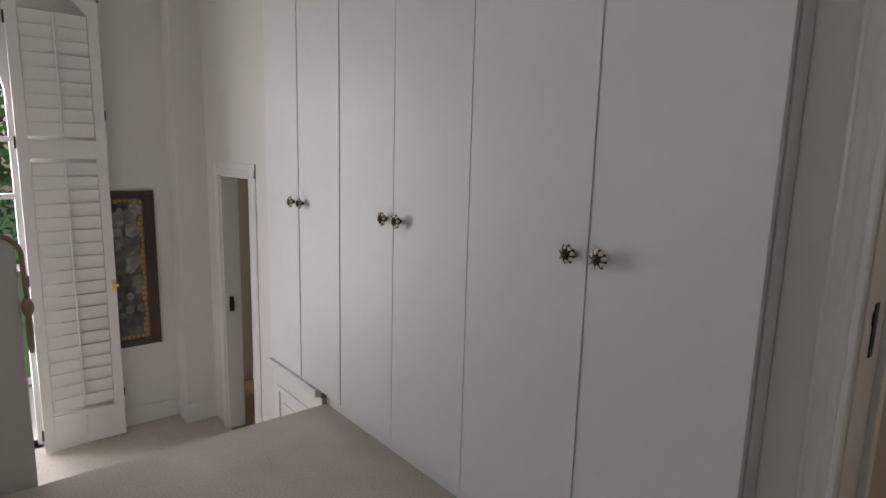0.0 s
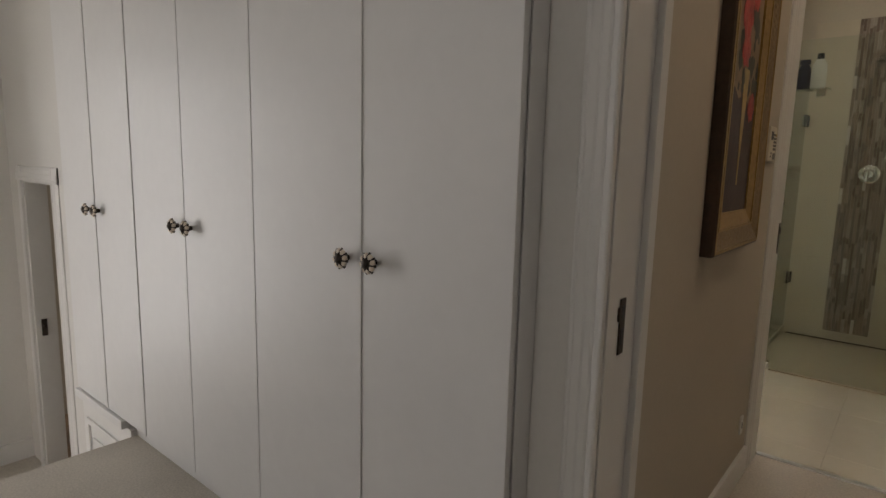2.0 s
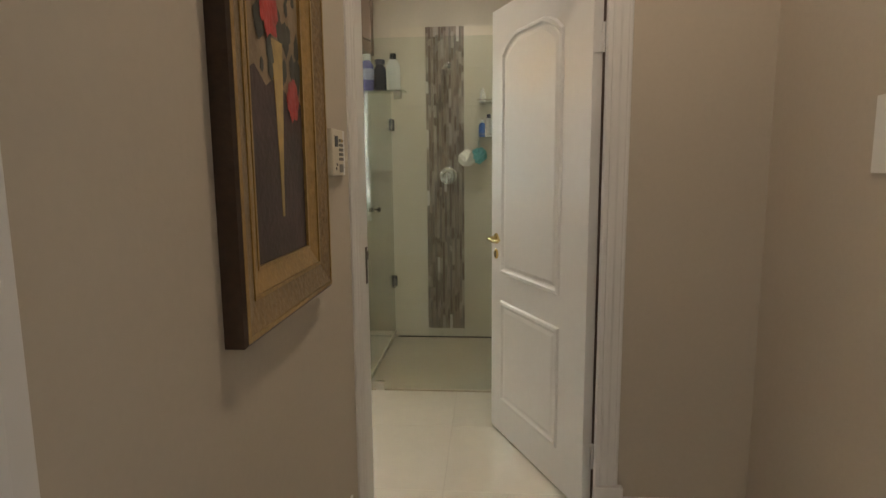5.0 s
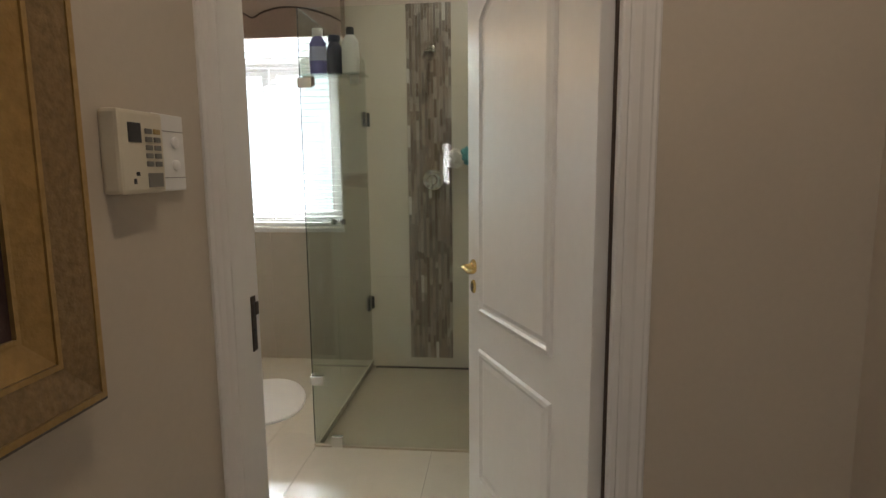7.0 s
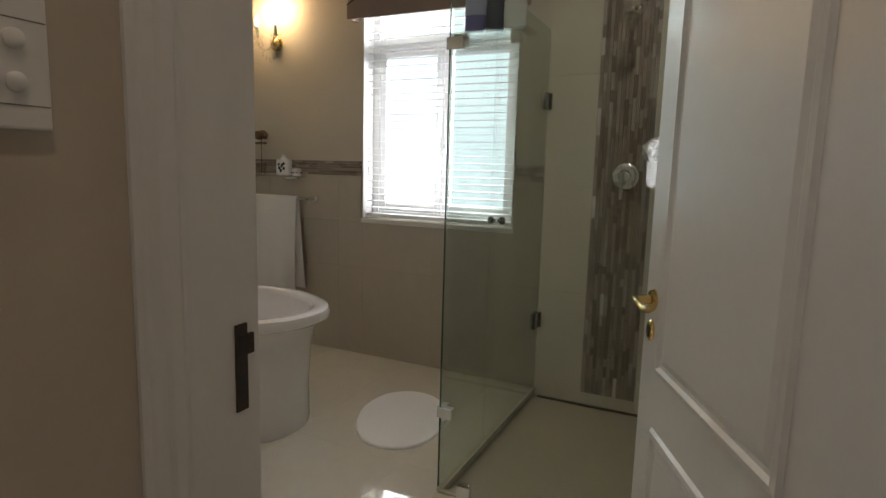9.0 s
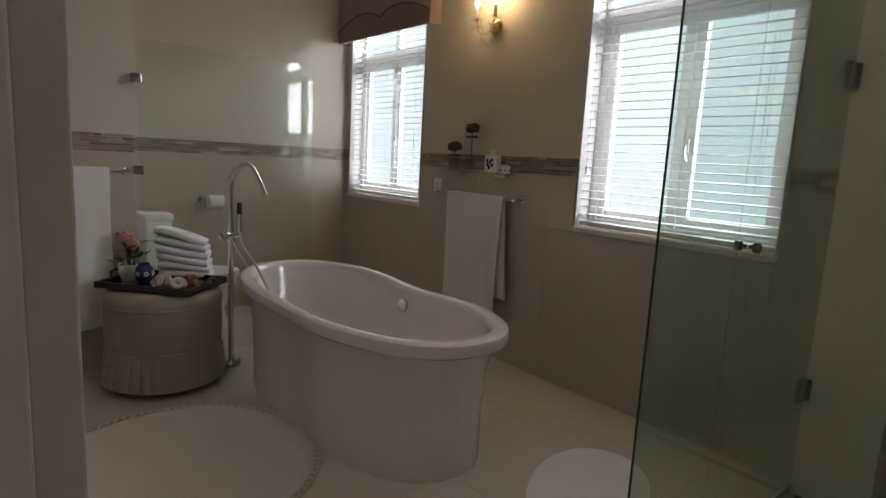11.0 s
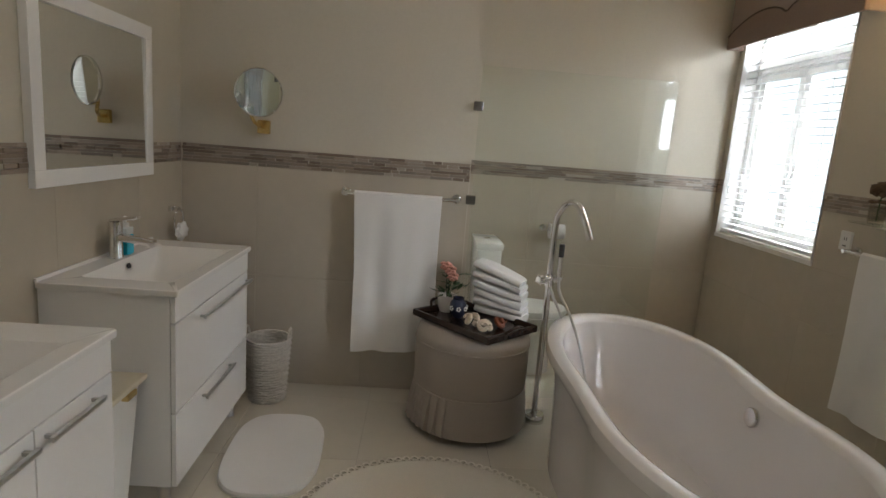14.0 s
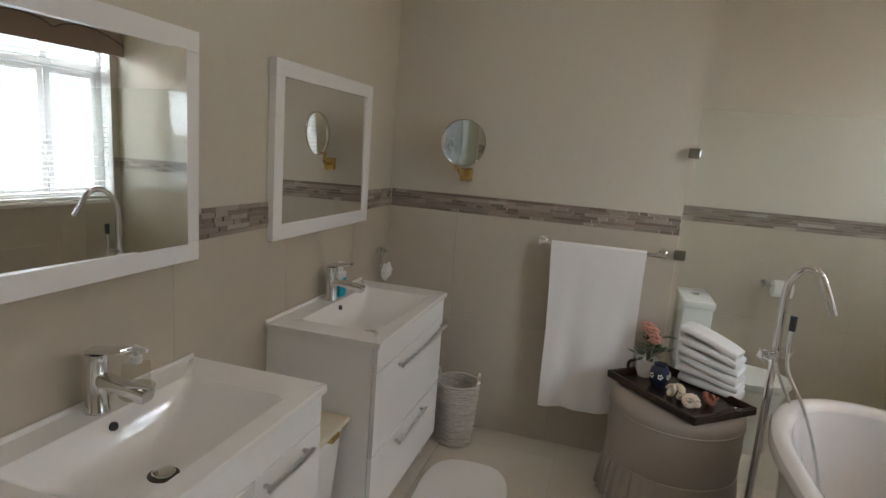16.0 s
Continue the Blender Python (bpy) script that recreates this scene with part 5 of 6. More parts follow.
for k in range(4):
    a = k * math.pi / 2 + 0.5
    part("foot", lathe(bmesh.new(), [(0.016, 0), (0.02, 0.03), (0.02, 0.055)], (OX + 0.2 * math.cos(a), OY + 0.2 * math.sin(a), 0), 14), FRAME_WOOD, ott)

TA = radians(41)
tm = Matrix.Translation((-2.735, 4.215, 0.529)) @ Matrix.Rotation(TA, 4, "Z")


def put_t(bm):
    bmesh.ops.transform(bm, matrix=tm, verts=bm.verts)
    return bm


tray = thing("serving_tray", (-2.735, 4.215, 0.529), "dark lacquered wooden tray on the ottoman", "tray")
part("base", put_t(box(-0.248, 0.248, -0.173, 0.173, 0, 0.01, bevel=0.003)), TRAY, tray)
for a in ((-0.253, 0.253, -0.183, -0.168), (-0.253, 0.253, 0.168, 0.183), (-0.263, -0.243, -0.183, 0.183), (0.243, 0.263, -0.183, 0.183)):
    part("rim", put_t(box(*a, 0.0, 0.034, bevel=0.005)), TRAY, tray)
for s in (-1, 1):
    part("handle", put_t(tube(bmesh.new(), [(s * 0.256, -0.06, 0.03), (s * 0.278, -0.04, 0.052), (s * 0.283, 0.0, 0.06), (s * 0.278, 0.04, 0.052), (s * 0.256, 0.06, 0.03)], 0.008, 8)), TRAY, tray, smooth=True)

# folded hand towels, stacked and leaning
for k in range(6):
    z = 0.54 + k * 0.042
    c = Vector((-2.862, 4.37 - 0.006 * k, z))
    bm = bmesh.new()
    prof = []
    for i in range(25):
        a = math.pi * 2 * i / 24
        u = math.copysign(abs(math.cos(a)) ** 0.5, math.cos(a)) * 0.07
        w = math.copysign(abs(math.sin(a)) ** 0.7, math.sin(a)) * 0.0225
        prof.append((u, w + 0.0225))
    rings = []
    for j in range(15):
        v = -0.135 + 0.27 * j / 14
        edge = 1 - 0.14 * abs(v / 0.135) ** 6
        wav = 0.004 * math.sin(v * 16 + k * 1.7)
        rings.append([bm.verts.new((u * edge + 0.004 * math.sin(v * 9 + k), v, w * edge + wav + 0.0035 * math.sin(u * 40 + k))) for u, w in prof[:-1]])
    for p, q in zip(rings, rings[1:]):
        for i in range(24):
            bm.faces.new((p[i], p[(i + 1) % 24], q[(i + 1) % 24], q[i]))
    bm.faces.new(rings[0][::-1])
    bm.faces.new(rings[-1])
    bmesh.ops.transform(bm, matrix=Matrix.Translation(c) @ Matrix.Rotation(radians(-30 + 3 * (k % 2)), 4, "Z") @ Matrix.Rotation(radians(-(4 + 2.2 * k)), 4, "X"), verts=bm.verts)
    single("folded_towel", bm, TOWEL, "folded white hand towel in a leaning stack on the tray", "towel", "folded towel stack", smooth=True)

pot = thing("flower_pot", (-2.885, 4.08, 0.54), "small white pot of salmon artificial roses on the tray", "flower pot")
part("pot", lathe(bmesh.new(), [(0.034, 0), (0.046, 0.03), (0.05, 0.075), (0.052, 0.09), (0.046, 0.09), (0.04, 0.075), (0, 0.072)], (-2.885, 4.08, 0.54), 26), CERAMIC, pot, smooth=True)
bm = bmesh.new()
rr = random.Random(12)
for dx, dy, dz in ((0.0, 0.01, 0.205), (-0.02, -0.015, 0.222), (0.03, 0.02, 0.178)):
    for k in range(9):
        a = k * 2.4
        blob(bm, (-2.885 + dx + 0.018 * math.cos(a) * (k > 0), 4.08 + dy + 0.018 * math.sin(a) * (k > 0), 0.54 + dz + 0.004 * k), 0.017, k, (1, 1, 0.7), 0.5, 1)
part("blooms", bm, PINK, pot, "salmon rose blooms", smooth=True)
bm = bmesh.new()
for k in range(46):
    a, h, rad = rr.uniform(0, 6.28), rr.uniform(0.09, 0.21), rr.uniform(0.01, 0.085)
    c = Vector((-2.885 + rad * math.cos(a), 4.09 + rad * math.sin(a) * 1.2, 0.54 + h))
    d = Vector((math.cos(a), math.sin(a), rr.uniform(-0.2, 0.9))).normalized() * rr.uniform(0.02, 0.036)
    s = d.cross(Vector((0, 0, 1))).normalized() * 0.011
    vs = [bm.verts.new(p) for p in (c - d, c - d * 0.2 + s, c + d, c - d * 0.2 - s)]
    mid = [bm.verts.new(p + Vector((0, 0, 0.0012))) for p in (c - d, c - d * 0.2 + s, c + d, c - d * 0.2 - s)]
    bm.faces.new(vs[::-1])
    bm.faces.new(mid)
    for i in range(4):
        bm.faces.new((vs[i], vs[(i + 1) % 4], mid[(i + 1) % 4], mid[i]))
for dx, dy, dz in ((0.0, 0.01, 0.22), (-0.02, -0.015, 0.235), (0.03, 0.02, 0.2)):
    rod(bm, (-2.885, 4.08, 0.6), (-2.885 + dx, 4.08 + dy, 0.54 + dz), 0.002, seg=5)
part("foliage", bm, LEAF, pot, "dark green leaves")
jar = thing("ginger_jar", (-2.79, 4.135, 0.54), "small navy and white patterned china vase on the tray", "vase")
part("body", lathe(bmesh.new(), [(0.026, 0), (0.04, 0.02), (0.046, 0.05), (0.04, 0.08), (0.028, 0.094), (0.03, 0.104), (0.025, 0.104), (0.022, 0.09), (0, 0.088)], (-2.79, 4.135, 0.54), 26), NAVY_CHINA, jar, smooth=True)
bm = bmesh.new()
for k in range(7):
    a = k * 0.9
    for j in range(5):
        b = j * 1.257
        c = Vector((-2.79 + 0.0462 * math.cos(a), 4.135 + 0.0462 * math.sin(a), 0.592)) + (Vector((-math.sin(a), math.cos(a), 0)) * math.cos(b) + Vector((0, 0, 1)) * math.sin(b)) * 0.009
        blob(bm, c, 0.005, j, (1, 1, 1), 0.0, 1)
part("painted_blossoms", bm, CERAMIC, jar, "white painted blossoms")


def spiral_shell(x, y, z, r, material, label, way):
    bm = bmesh.new()
    for k in range(26):
        a = k * 0.5
        q = r * (1 - k / 30)
        c = Vector((0.62 * q * math.cos(a), 0.62 * q * math.sin(a), 0.05 * r * k))
        blob(bm, c, 0.42 * q, k, (1, 1, 0.9), 0.08, 1)
    bmesh.ops.transform(bm, matrix=Matrix.Translation((x, y, z + r * 0.7)) @ Matrix.Rotation(radians(way), 4, "Z") @ Matrix.Rotation(radians(55), 4, "X"), verts=bm.verts)
    lo = min(v.co.z for v in bm.verts)
    bmesh.ops.translate(bm, verts=bm.verts, vec=(0, 0, z - lo))
    single("seashell", bm, material, label, "seashell", "seashells on the tray", smooth=True)


spiral_shell(-2.67, 4.205, 0.54, 0.05, SHELL, "pointed cream seashell on the tray", 20)
spiral_shell(-2.59, 4.25, 0.54, 0.045, SHELL, "round cream spiral seashell on the tray", 80)
spiral_shell(-2.655, 4.325, 0.54, 0.042, SHELL_RED, "brown-red seashell on the tray", 150)


# ---- towel rails and towels ----
def towel_rail(name_label, p0, p1, wall_dir, wall_gap):
    p0, p1, n = Vector(p0), Vector(p1), Vector(wall_dir)
    t = thing("towel_rail", (p0 + p1) / 2, name_label, "towel rail")
    part("bar", rod(bmesh.new(), p0, p1, 0.0095), CHROME, t, smooth=True)
    for p in (p0, p1):
        part("bracket", rod(lathe(bmesh.new(), [(0.024, 0), (0.024, 0.008), (0.018, 0.012)], p + n * wall_gap, 20, -n), p + n * wall_gap, p - n * 0.012, 0.011, 0.011), CHROME, t, smooth=True)


def hung_towel(label, along, out, top, half, front_drop, back_drop, shift=0.0, seed=0):
    """A towel folded over a rail: a sheet that falls in soft folds before and behind it."""
    along, out, top = Vector(along), Vector(out), Vector(top)
    path = [(0.016, -front_drop), (0.017, -front_drop * 0.75), (0.016, -front_drop * 0.5), (0.0155, -front_drop * 0.25), (0.0145, -0.03), (0.012, 0.004), (0.0, 0.0145), (-0.012, 0.004), (-0.0145, -0.03), (-0.015, -back_drop * 0.5), (-0.015, -back_drop)]
    bm, grid_ = bmesh.new(), []
    nu = 25
    for j, (o, z) in enumerate(path):
        row = []
        for i in range(nu):
            u = -1 + 2 * i / (nu - 1)
            fall = max(0.0, -z)
            slide = shift * (fall if o < 0 else 0)
            f = 0.016 * fall * math.sin(u * 5.3 + seed) + 0.008 * fall * math.sin(u * 11 + 2 * seed + 2 * fall)
            spread = half * (1 - 0.04 * fall + 0.02 * math.sin(z * 7 + seed))
            row.append(bm.verts.new(top + along * (u * spread + slide + 0.02 * fall * math.sin(seed)) + out * (o + (f if o > 0 else -abs(f) * 0.3) + (0.02 * fall if o > 0 else 0.0)) + Vector((0, 0, z + 0.012 * u * (1 if o > 0 else -1) * fall))))
        grid_.append(row)
    for a, b in zip(grid_, grid_[1:]):
        for i in range(nu - 1):
            bm.faces.new((a[i], a[i + 1], b[i + 1], b[i]))
    thicken(bm, 0.008)
    single("bath_towel", bm, TOWEL, label, "towel", "hanging bath towels", smooth=True)


towel_rail("chrome towel rail on the cream wall", (-2.965, 3.505, 1.118), (-2.965, 4.10, 1.118), (-1, 0, 0), 0.105)
hung_towel("white bath towel hanging over the chrome rail", (0, 1, 0), (1, 0, 0), (-2.965, 3.79, 1.121), 0.225, 0.845, 0.70, 0.0, 1)
towel_rail("chrome towel rail on the window wall", (-2.61, 5.965, 1.047), (-1.88, 5.965, 1.047), (0, 1, 0), 0.07)
hung_towel("white bath towel hanging beside the bathtub", (1, 0, 0), (0, -1, 0), (-2.235, 5.965, 1.05), 0.255, 0.74, 0.62, 0.09, 2)


# ---- toilet recess ----
screen = thing("glass_screen", (-3.04, 4.7, 0), "clear glass screen in front of the toilet", "glass screen")
part("panel", sheet(-3.049, -3.039, 4.18, 5.22, 0.01, 1.82), SCREEN, screen)
for z in (0.25, 1.12, 1.614):
    part("clip", boxes([(-3.06, -3.028, 4.15, 4.20, z - 0.024, z + 0.024)], 0.004), GUNMETAL, screen, "dull chrome wall clip")
wc = thing("toilet", (-3.52, 4.5, 0), "white close-coupled toilet in the recess", "toilet")
part("cistern", bx(box(-3.70, -3.34, 4.265, 4.425, 0.40, 0.80, bevel=0.025), -3.705, -3.335, 4.26, 4.43, 0.795, 0.84, bevel=0.012), CERAMIC, wc, smooth=True)
part("flush_button", lathe(bmesh.new(), [(0.022, 0), (0.022, 0.005), (0.018, 0.008), (0, 0.008)], (-3.52, 4.345, 0.84), 20), CHROME, wc, "chrome flush button", smooth=True)
part("bowl", lathe(bmesh.new(), [(0.13, 0), (0.13, 0.04), (0.11, 0.16), (0.16, 0.28), (0.19, 0.385), (0.0, 0.385)], (-3.52, 4.66, 0), 30, None, (0.95, 1.25)), CERAMIC, wc, smooth=True)
part("seat", lathe(bmesh.new(), [(0.19, 0.388), (0.195, 0.40), (0.19, 0.425), (0.15, 0.432), (0, 0.432)], (-3.52, 4.66, 0), 30, None, (0.95, 1.25)), WHITE_PLASTIC, wc, smooth=True)
paper = thing("toilet_roll_holder", (-4.025, 4.89, 0.85), "chrome holder with a white toilet roll", "toilet roll")
part("arm", tube(bmesh.new(), [(-4.023, 4.80, 0.87), (-3.955, 4.80, 0.87), (-3.95, 4.82, 0.87), (-3.95, 4.95, 0.87)], 0.007, 8), CHROME, paper)
part("plate", lathe(bmesh.new(), [(0.024, 0), (0.024, 0.008), (0, 0.009)], (-4.025, 4.80, 0.87), 18, (1, 0, 0)), CHROME, paper)
part("roll", rod(bmesh.new(), (-3.95, 4.835, 0.858), (-3.95, 4.94, 0.858), 0.052, seg=28), TOWEL, paper, "white paper roll", smooth=True)


# ---- vanities and mirrors ----
def vanity(x0, x1, doors):
    """x0 is the end towards the corner."""
    v = thing("vanity_unit", ((x0 + x1) / 2, 2.9, 0), "white lacquered vanity with " + ("two doors" if doors else "two deep drawers") + " and chrome bar handles", "vanity", "bathroom vanities")
    yb, yf, zb, zt = 2.64, 3.095, 0.115, 0.828
    part("body", box(x0 + 0.03, x1 - 0.03, yb, yf - 0.02, zb, 0.70), VANITY, v)
    part("back_panel", box(x0 + 0.03, x1 - 0.03, yb, yb + 0.015, 0.70, zt), VANITY, v)
    for xa in (x0 + 0.012, x1 - 0.03):
        part("side_panel", box(xa, xa + 0.018, yb, yf - 0.02, zb, zt), VANITY, v)
    part("top_rail", box(x0 + 0.012, x1 - 0.012, yf - 0.018, yf, 0.735, zt - 0.002, bevel=0.0025), VANITY, v)
    for x in (x0 + 0.06, x1 - 0.06):
        for y in (2.74, 3.03):
            part("leg", lathe(bmesh.new(), [(0.024, 0), (0.02, 0.01), (0.02, 0.116)], (x, y, 0), 14), BRUSHED, v, "brushed metal leg")
    xm = (x0 + x1) / 2

    def bar(parent, a, b, z):
        part("handle", boxes([(a, b, yf + 0.018, yf + 0.03, z - 0.006, z + 0.006), (a + 0.012, a + 0.022, yf - 0.001, yf + 0.02, z - 0.005, z + 0.005), (b - 0.022, b - 0.012, yf - 0.001, yf + 0.02, z - 0.005, z + 0.005)], 0.002), BRUSHED, parent, "chrome bar handle")
    if doors:
        for a, b, ha, hb in ((x0 + 0.012, x0 + 0.328, x0 + 0.09, x0 + 0.31), (x0 + 0.332, x1 - 0.012, x0 + 0.35, x0 + 0.61)):
            d = part("door", box(a, b, yf - 0.018, yf, zb + 0.002, 0.731, bevel=0.0025), VANITY, v)
            bar(d, ha, hb, 0.698)
    else:
        for a, b, hz, ha, hb in ((0.402, 0.731, 0.692, x0 + 0.025, x0 + 0.63), (zb + 0.002, 0.398, 0.358, x0 + 0.26, x0 + 0.61)):
            d = part("drawer", box(x0 + 0.012, x1 - 0.012, yf - 0.018, yf, a, b, bevel=0.0025), VANITY, v)
            bar(d, ha, hb, hz)
    # ceramic top with a sloped rectangular bowl
    bm = bmesh.new()
    zr, Y0, Y1 = 0.853, 2.637, 3.108

    def loop(xa, xb, ya, yb_, z, r, n=5):
        pts = []
        for cx, cy, a0 in ((xb - r, yb_ - r, 0), (xa + r, yb_ - r, 90), (xa + r, ya + r, 180), (xb - r, ya + r, 270)):
            for k in range(n):
                a = radians(a0 + 90 * k / (n - 1))
                pts.append(bm.verts.new((cx + r * math.cos(a), cy + r * math.sin(a), z)))
        return pts
    loops = [loop(x0 + 0.02, x1 - 0.02, Y0 + 0.004, Y1 - 0.012, zt, 0.006), loop(x0, x1, Y0, Y1, zt + 0.004, 0.008), loop(x0, x1, Y0, Y1, zr - 0.003, 0.008), loop(x0 + 0.003, x1 - 0.003, Y0 + 0.003, Y1 - 0.003, zr, 0.008), loop(x0 + 0.125, x1 - 0.105, 2.725, Y1 - 0.06, zr - 0.001, 0.02), loop(x0 + 0.132, x1 - 0.112, 2.731, Y1 - 0.066, zr - 0.008, 0.02), loop(x0 + 0.19, x1 - 0.17, 2.742, Y1 - 0.082, zr - 0.07, 0.03), loop(x0 + 0.27, x1 - 0.25, 2.765, Y1 - 0.11, zr - 0.112, 0.035), loop(x0 + 0.34, x1 - 0.32, 2.815, Y1 - 0.15, zr - 0.122, 0.03)]
    for p, q in zip(loops, loops[1:]):
        n = len(p)
        for i in range(n):
            bm.faces.new((p[i], p[(i + 1) % n], q[(i + 1) % n], q[i]))
    bm.faces.new(loops[-1])
    basin = part("basin_top", bm, CERAMIC, v, "white ceramic basin top", smooth=True)
    part("upstand", box(x0 + 0.002, x1 - 0.002, 2.636, 2.647, zr - 0.002, zr + 0.012, bevel=0.003), CERAMIC, v)
    # dark disc painted in for the shaded recess round the plug
    part("waste_shade", lathe(bmesh.new(), [(0.036, -0.003), (0.036, 0.0012), (0, 0.0012)], (xm, 2.885, zr - 0.122), 24), BRONZE, basin)
    part("waste", lathe(bmesh.new(), [(0.027, 0), (0.027, 0.008), (0.024, 0.011), (0, 0.012)], (xm, 2.885, zr - 0.122), 24), CHROME, basin, "chrome waste", smooth=True)
    part("overflow_hole", lathe(bmesh.new(), [(0.011, -0.004), (0.011, 0.0035), (0.008, 0.0035), (0.008, 0.002), (0, 0.002)], (xm, 2.7385, zr - 0.030), 18, (0, 1, 0.3)), DARK, basin)
    t = thing("basin_tap", (xm, 2.72, zr), "chrome single-lever basin mixer tap", "tap", "basin taps")
    tx, ty = xm, 2.69
    part("body", lathe(bmesh.new(), [(0.029, 0), (0.029, 0.006), (0.0255, 0.012), (0.0245, 0.10), (0.026, 0.13), (0.0255, 0.148), (0.0, 0.15)], (tx, ty, zr), 24), CHROME, t, smooth=True)
    part("spout", bx(bx(bmesh.new(), -0.0195, 0.0195, 0, 0.145, -0.014, 0.014, bevel=0.009, m=Matrix.Translation((tx, ty + 0.012, zr + 0.086)) @ Matrix.Rotation(radians(-7), 4, "X")), tx - 0.013, tx + 0.013, ty + 0.118, ty + 0.146, zr + 0.05, zr + 0.066, bevel=0.004), CHROME, t, smooth=True)
    part("lever", bx(bmesh.new(), -0.018, 0.018, -0.018, 0.095, 0, 0.012, bevel=0.004, m=Matrix.Translation((tx, ty, zr + 0.149)) @ Matrix.Rotation(radians(10), 4, "X")), CHROME, t, smooth=True)
    return xm, zr


def soap_bottle(x, y, z, blue):
    s = thing("soap_dispenser", (x, y, z), "clear pump bottle of turquoise hand soap" if blue else "small clear glass pump soap bottle", "soap dispenser")
    part("bottle", bx(bmesh.new(), x - 0.03, x + 0.03, y - 0.022, y + 0.022, z, z + 0.085, bevel=0.008), BLUE_SOAP if blue else CRYSTAL, s, smooth=True)
    if blue:
        part("upper", bx(bmesh.new(), x - 0.0295, x + 0.0295, y - 0.0215, y + 0.0215, z + 0.083, z + 0.115, bevel=0.008), CLEAR_PLASTIC, s, smooth=True)
    top = z + (0.113 if blue else 0.085)
    part("pump", rod(rod(rod(bmesh.new(), (x, y, top), (x, y, top + 0.018), 0.015), (x, y, top + 0.018), (x, y, top + 0.036), 0.006), (x, y - 0.004, top + 0.04), (x, y + 0.035, top + 0.037), 0.008, 0.005), WHITE_PLASTIC, s, "white pump", smooth=True)


xm, zr = vanity(-2.712, -1.862, False)
soap_bottle(xm - 0.075, 2.69, zr, True)
xm, zr = vanity(-1.474, -0.69, True)
dish = thing("glass_dish", (xm - 0.10, 2.71, zr), "small clear glass dish on the basin", "dish")
part("bowl", lathe(bmesh.new(), [(0.035, 0), (0.043, 0.008), (0.045, 0.03), (0.041, 0.03), (0.038, 0.01), (0, 0.008)], (xm - 0.10, 2.71, zr), 24), CRYSTAL, dish, smooth=True)
soap_bottle(xm - 0.10, 2.71, zr + 0.009, False)


def wall_mirror(x0, x1, turn):
    z0, z1, w = 1.163, 1.816, 0.058
    m_ = thing("framed_mirror", ((x0 + x1) / 2, 2.645, z0), "rectangular wall mirror in a wide flat white frame", "mirror", "vanity mirrors")
    for a in ((x0, x1, z0, z0 + w), (x0, x1, z1 - w, z1), (x0, x0 + w, z0 + w, z1 - w), (x1 - w, x1, z0 + w, z1 - w)):
        part("frame_side", box(a[0], a[1], 2.628, 2.658, a[2], a[3], bevel=0.002), VANITY, m_)
    part("mirror_glass", bx(bmesh.new(), -(x1 - x0) / 2 + w - 0.004, (x1 - x0) / 2 - w + 0.004, -0.003, 0.003, -(z1 - z0) / 2 + w - 0.004, (z1 - z0) / 2 - w + 0.004, m=Matrix.Translation(((x0 + x1) / 2, 2.645, (z0 + z1) / 2)) @ Matrix.Rotation(radians(turn), 4, "Z") @ Matrix.Rotation(radians(0.55), 4, "X")), MIRROR, m_, "mirror glass")


wall_mirror(-2.70, -1.868, -0.4)
wall_mirror(-1.478, -0.625, -2.2)

ring_ = thing("towel_ring", (-2.925, 2.645, 0.93), "square chrome towel ring with a white cloth beside the basin", "towel ring")
part("mount", bx(box(-2.96, -2.9, 2.627, 2.655, 0.965, 0.99, bevel=0.004), -2.94, -2.92, 2.655, 2.68, 0.968, 0.988, bevel=0.003), CHROME, ring_)
part("ring", tube(bmesh.new(), [(-2.93 + 0.055 * math.cos(a), 2.677, 0.915 + 0.062 * math.sin(a)) for a in [math.pi / 2 + k * math.pi / 9 for k in range(19)]], 0.005, 8), CHROME, ring_, smooth=True)
bm = bmesh.new()
blob(bm, (-2.945, 2.685, 0.86), 0.05, 3, (1.1, 0.4, 0.9), 0.5, 3)
single("face_cloth", bm, TOWEL, "crumpled white face cloth through the towel ring", "cloth", smooth=True)

shave = thing("shaving_mirror", (-3.07, 3.05, 1.40), "round chrome-rimmed magnifying mirror on a brass wall arm", "shaving mirror")
mc, mn = Vector((-2.93, 3.07, 1.585)), Vector((1, 0.58, -0.05)).normalized()
part("rim", lathe(bmesh.new(), [(0.114, -0.012), (0.119, -0.006), (0.119, 0.006), (0.114, 0.01), (0.112, 0.002)], mc, 44, mn), CHROME, shave, "chrome rim", smooth=True)
bm = bmesh.new()
lathe(bm, [(0.1135, 0.004), (0.100, -0.0005), (0.08, -0.005), (0.065, -0.0088), (0.05, -0.0118), (0.035, -0.0141), (0.018, -0.0156), (0, -0.0161)], mc, 44, mn)
part("mirror_glass", bm, MIRROR, shave, "mirror glass", smooth=True)
part("back", lathe(bmesh.new(), [(0.113, -0.008), (0.08, -0.024), (0, -0.028)], mc, 36, mn), CHROME, shave, smooth=True)
part("arm", tube(bmesh.new(), [(-3.06, 3.06, 1.42), (-3.0, 3.055, 1.425), (-2.955, 3.04, 1.445), (-2.945, 3.028, 1.48), (-2.94, 3.025, 1.50)], 0.009, 8), BRASS, shave, "brass arm", smooth=True)
part("wall_plate", box(-3.078, -3.05, 3.03, 3.095, 1.385, 1.455, bevel=0.006), BRASS, shave, "brass wall plate")

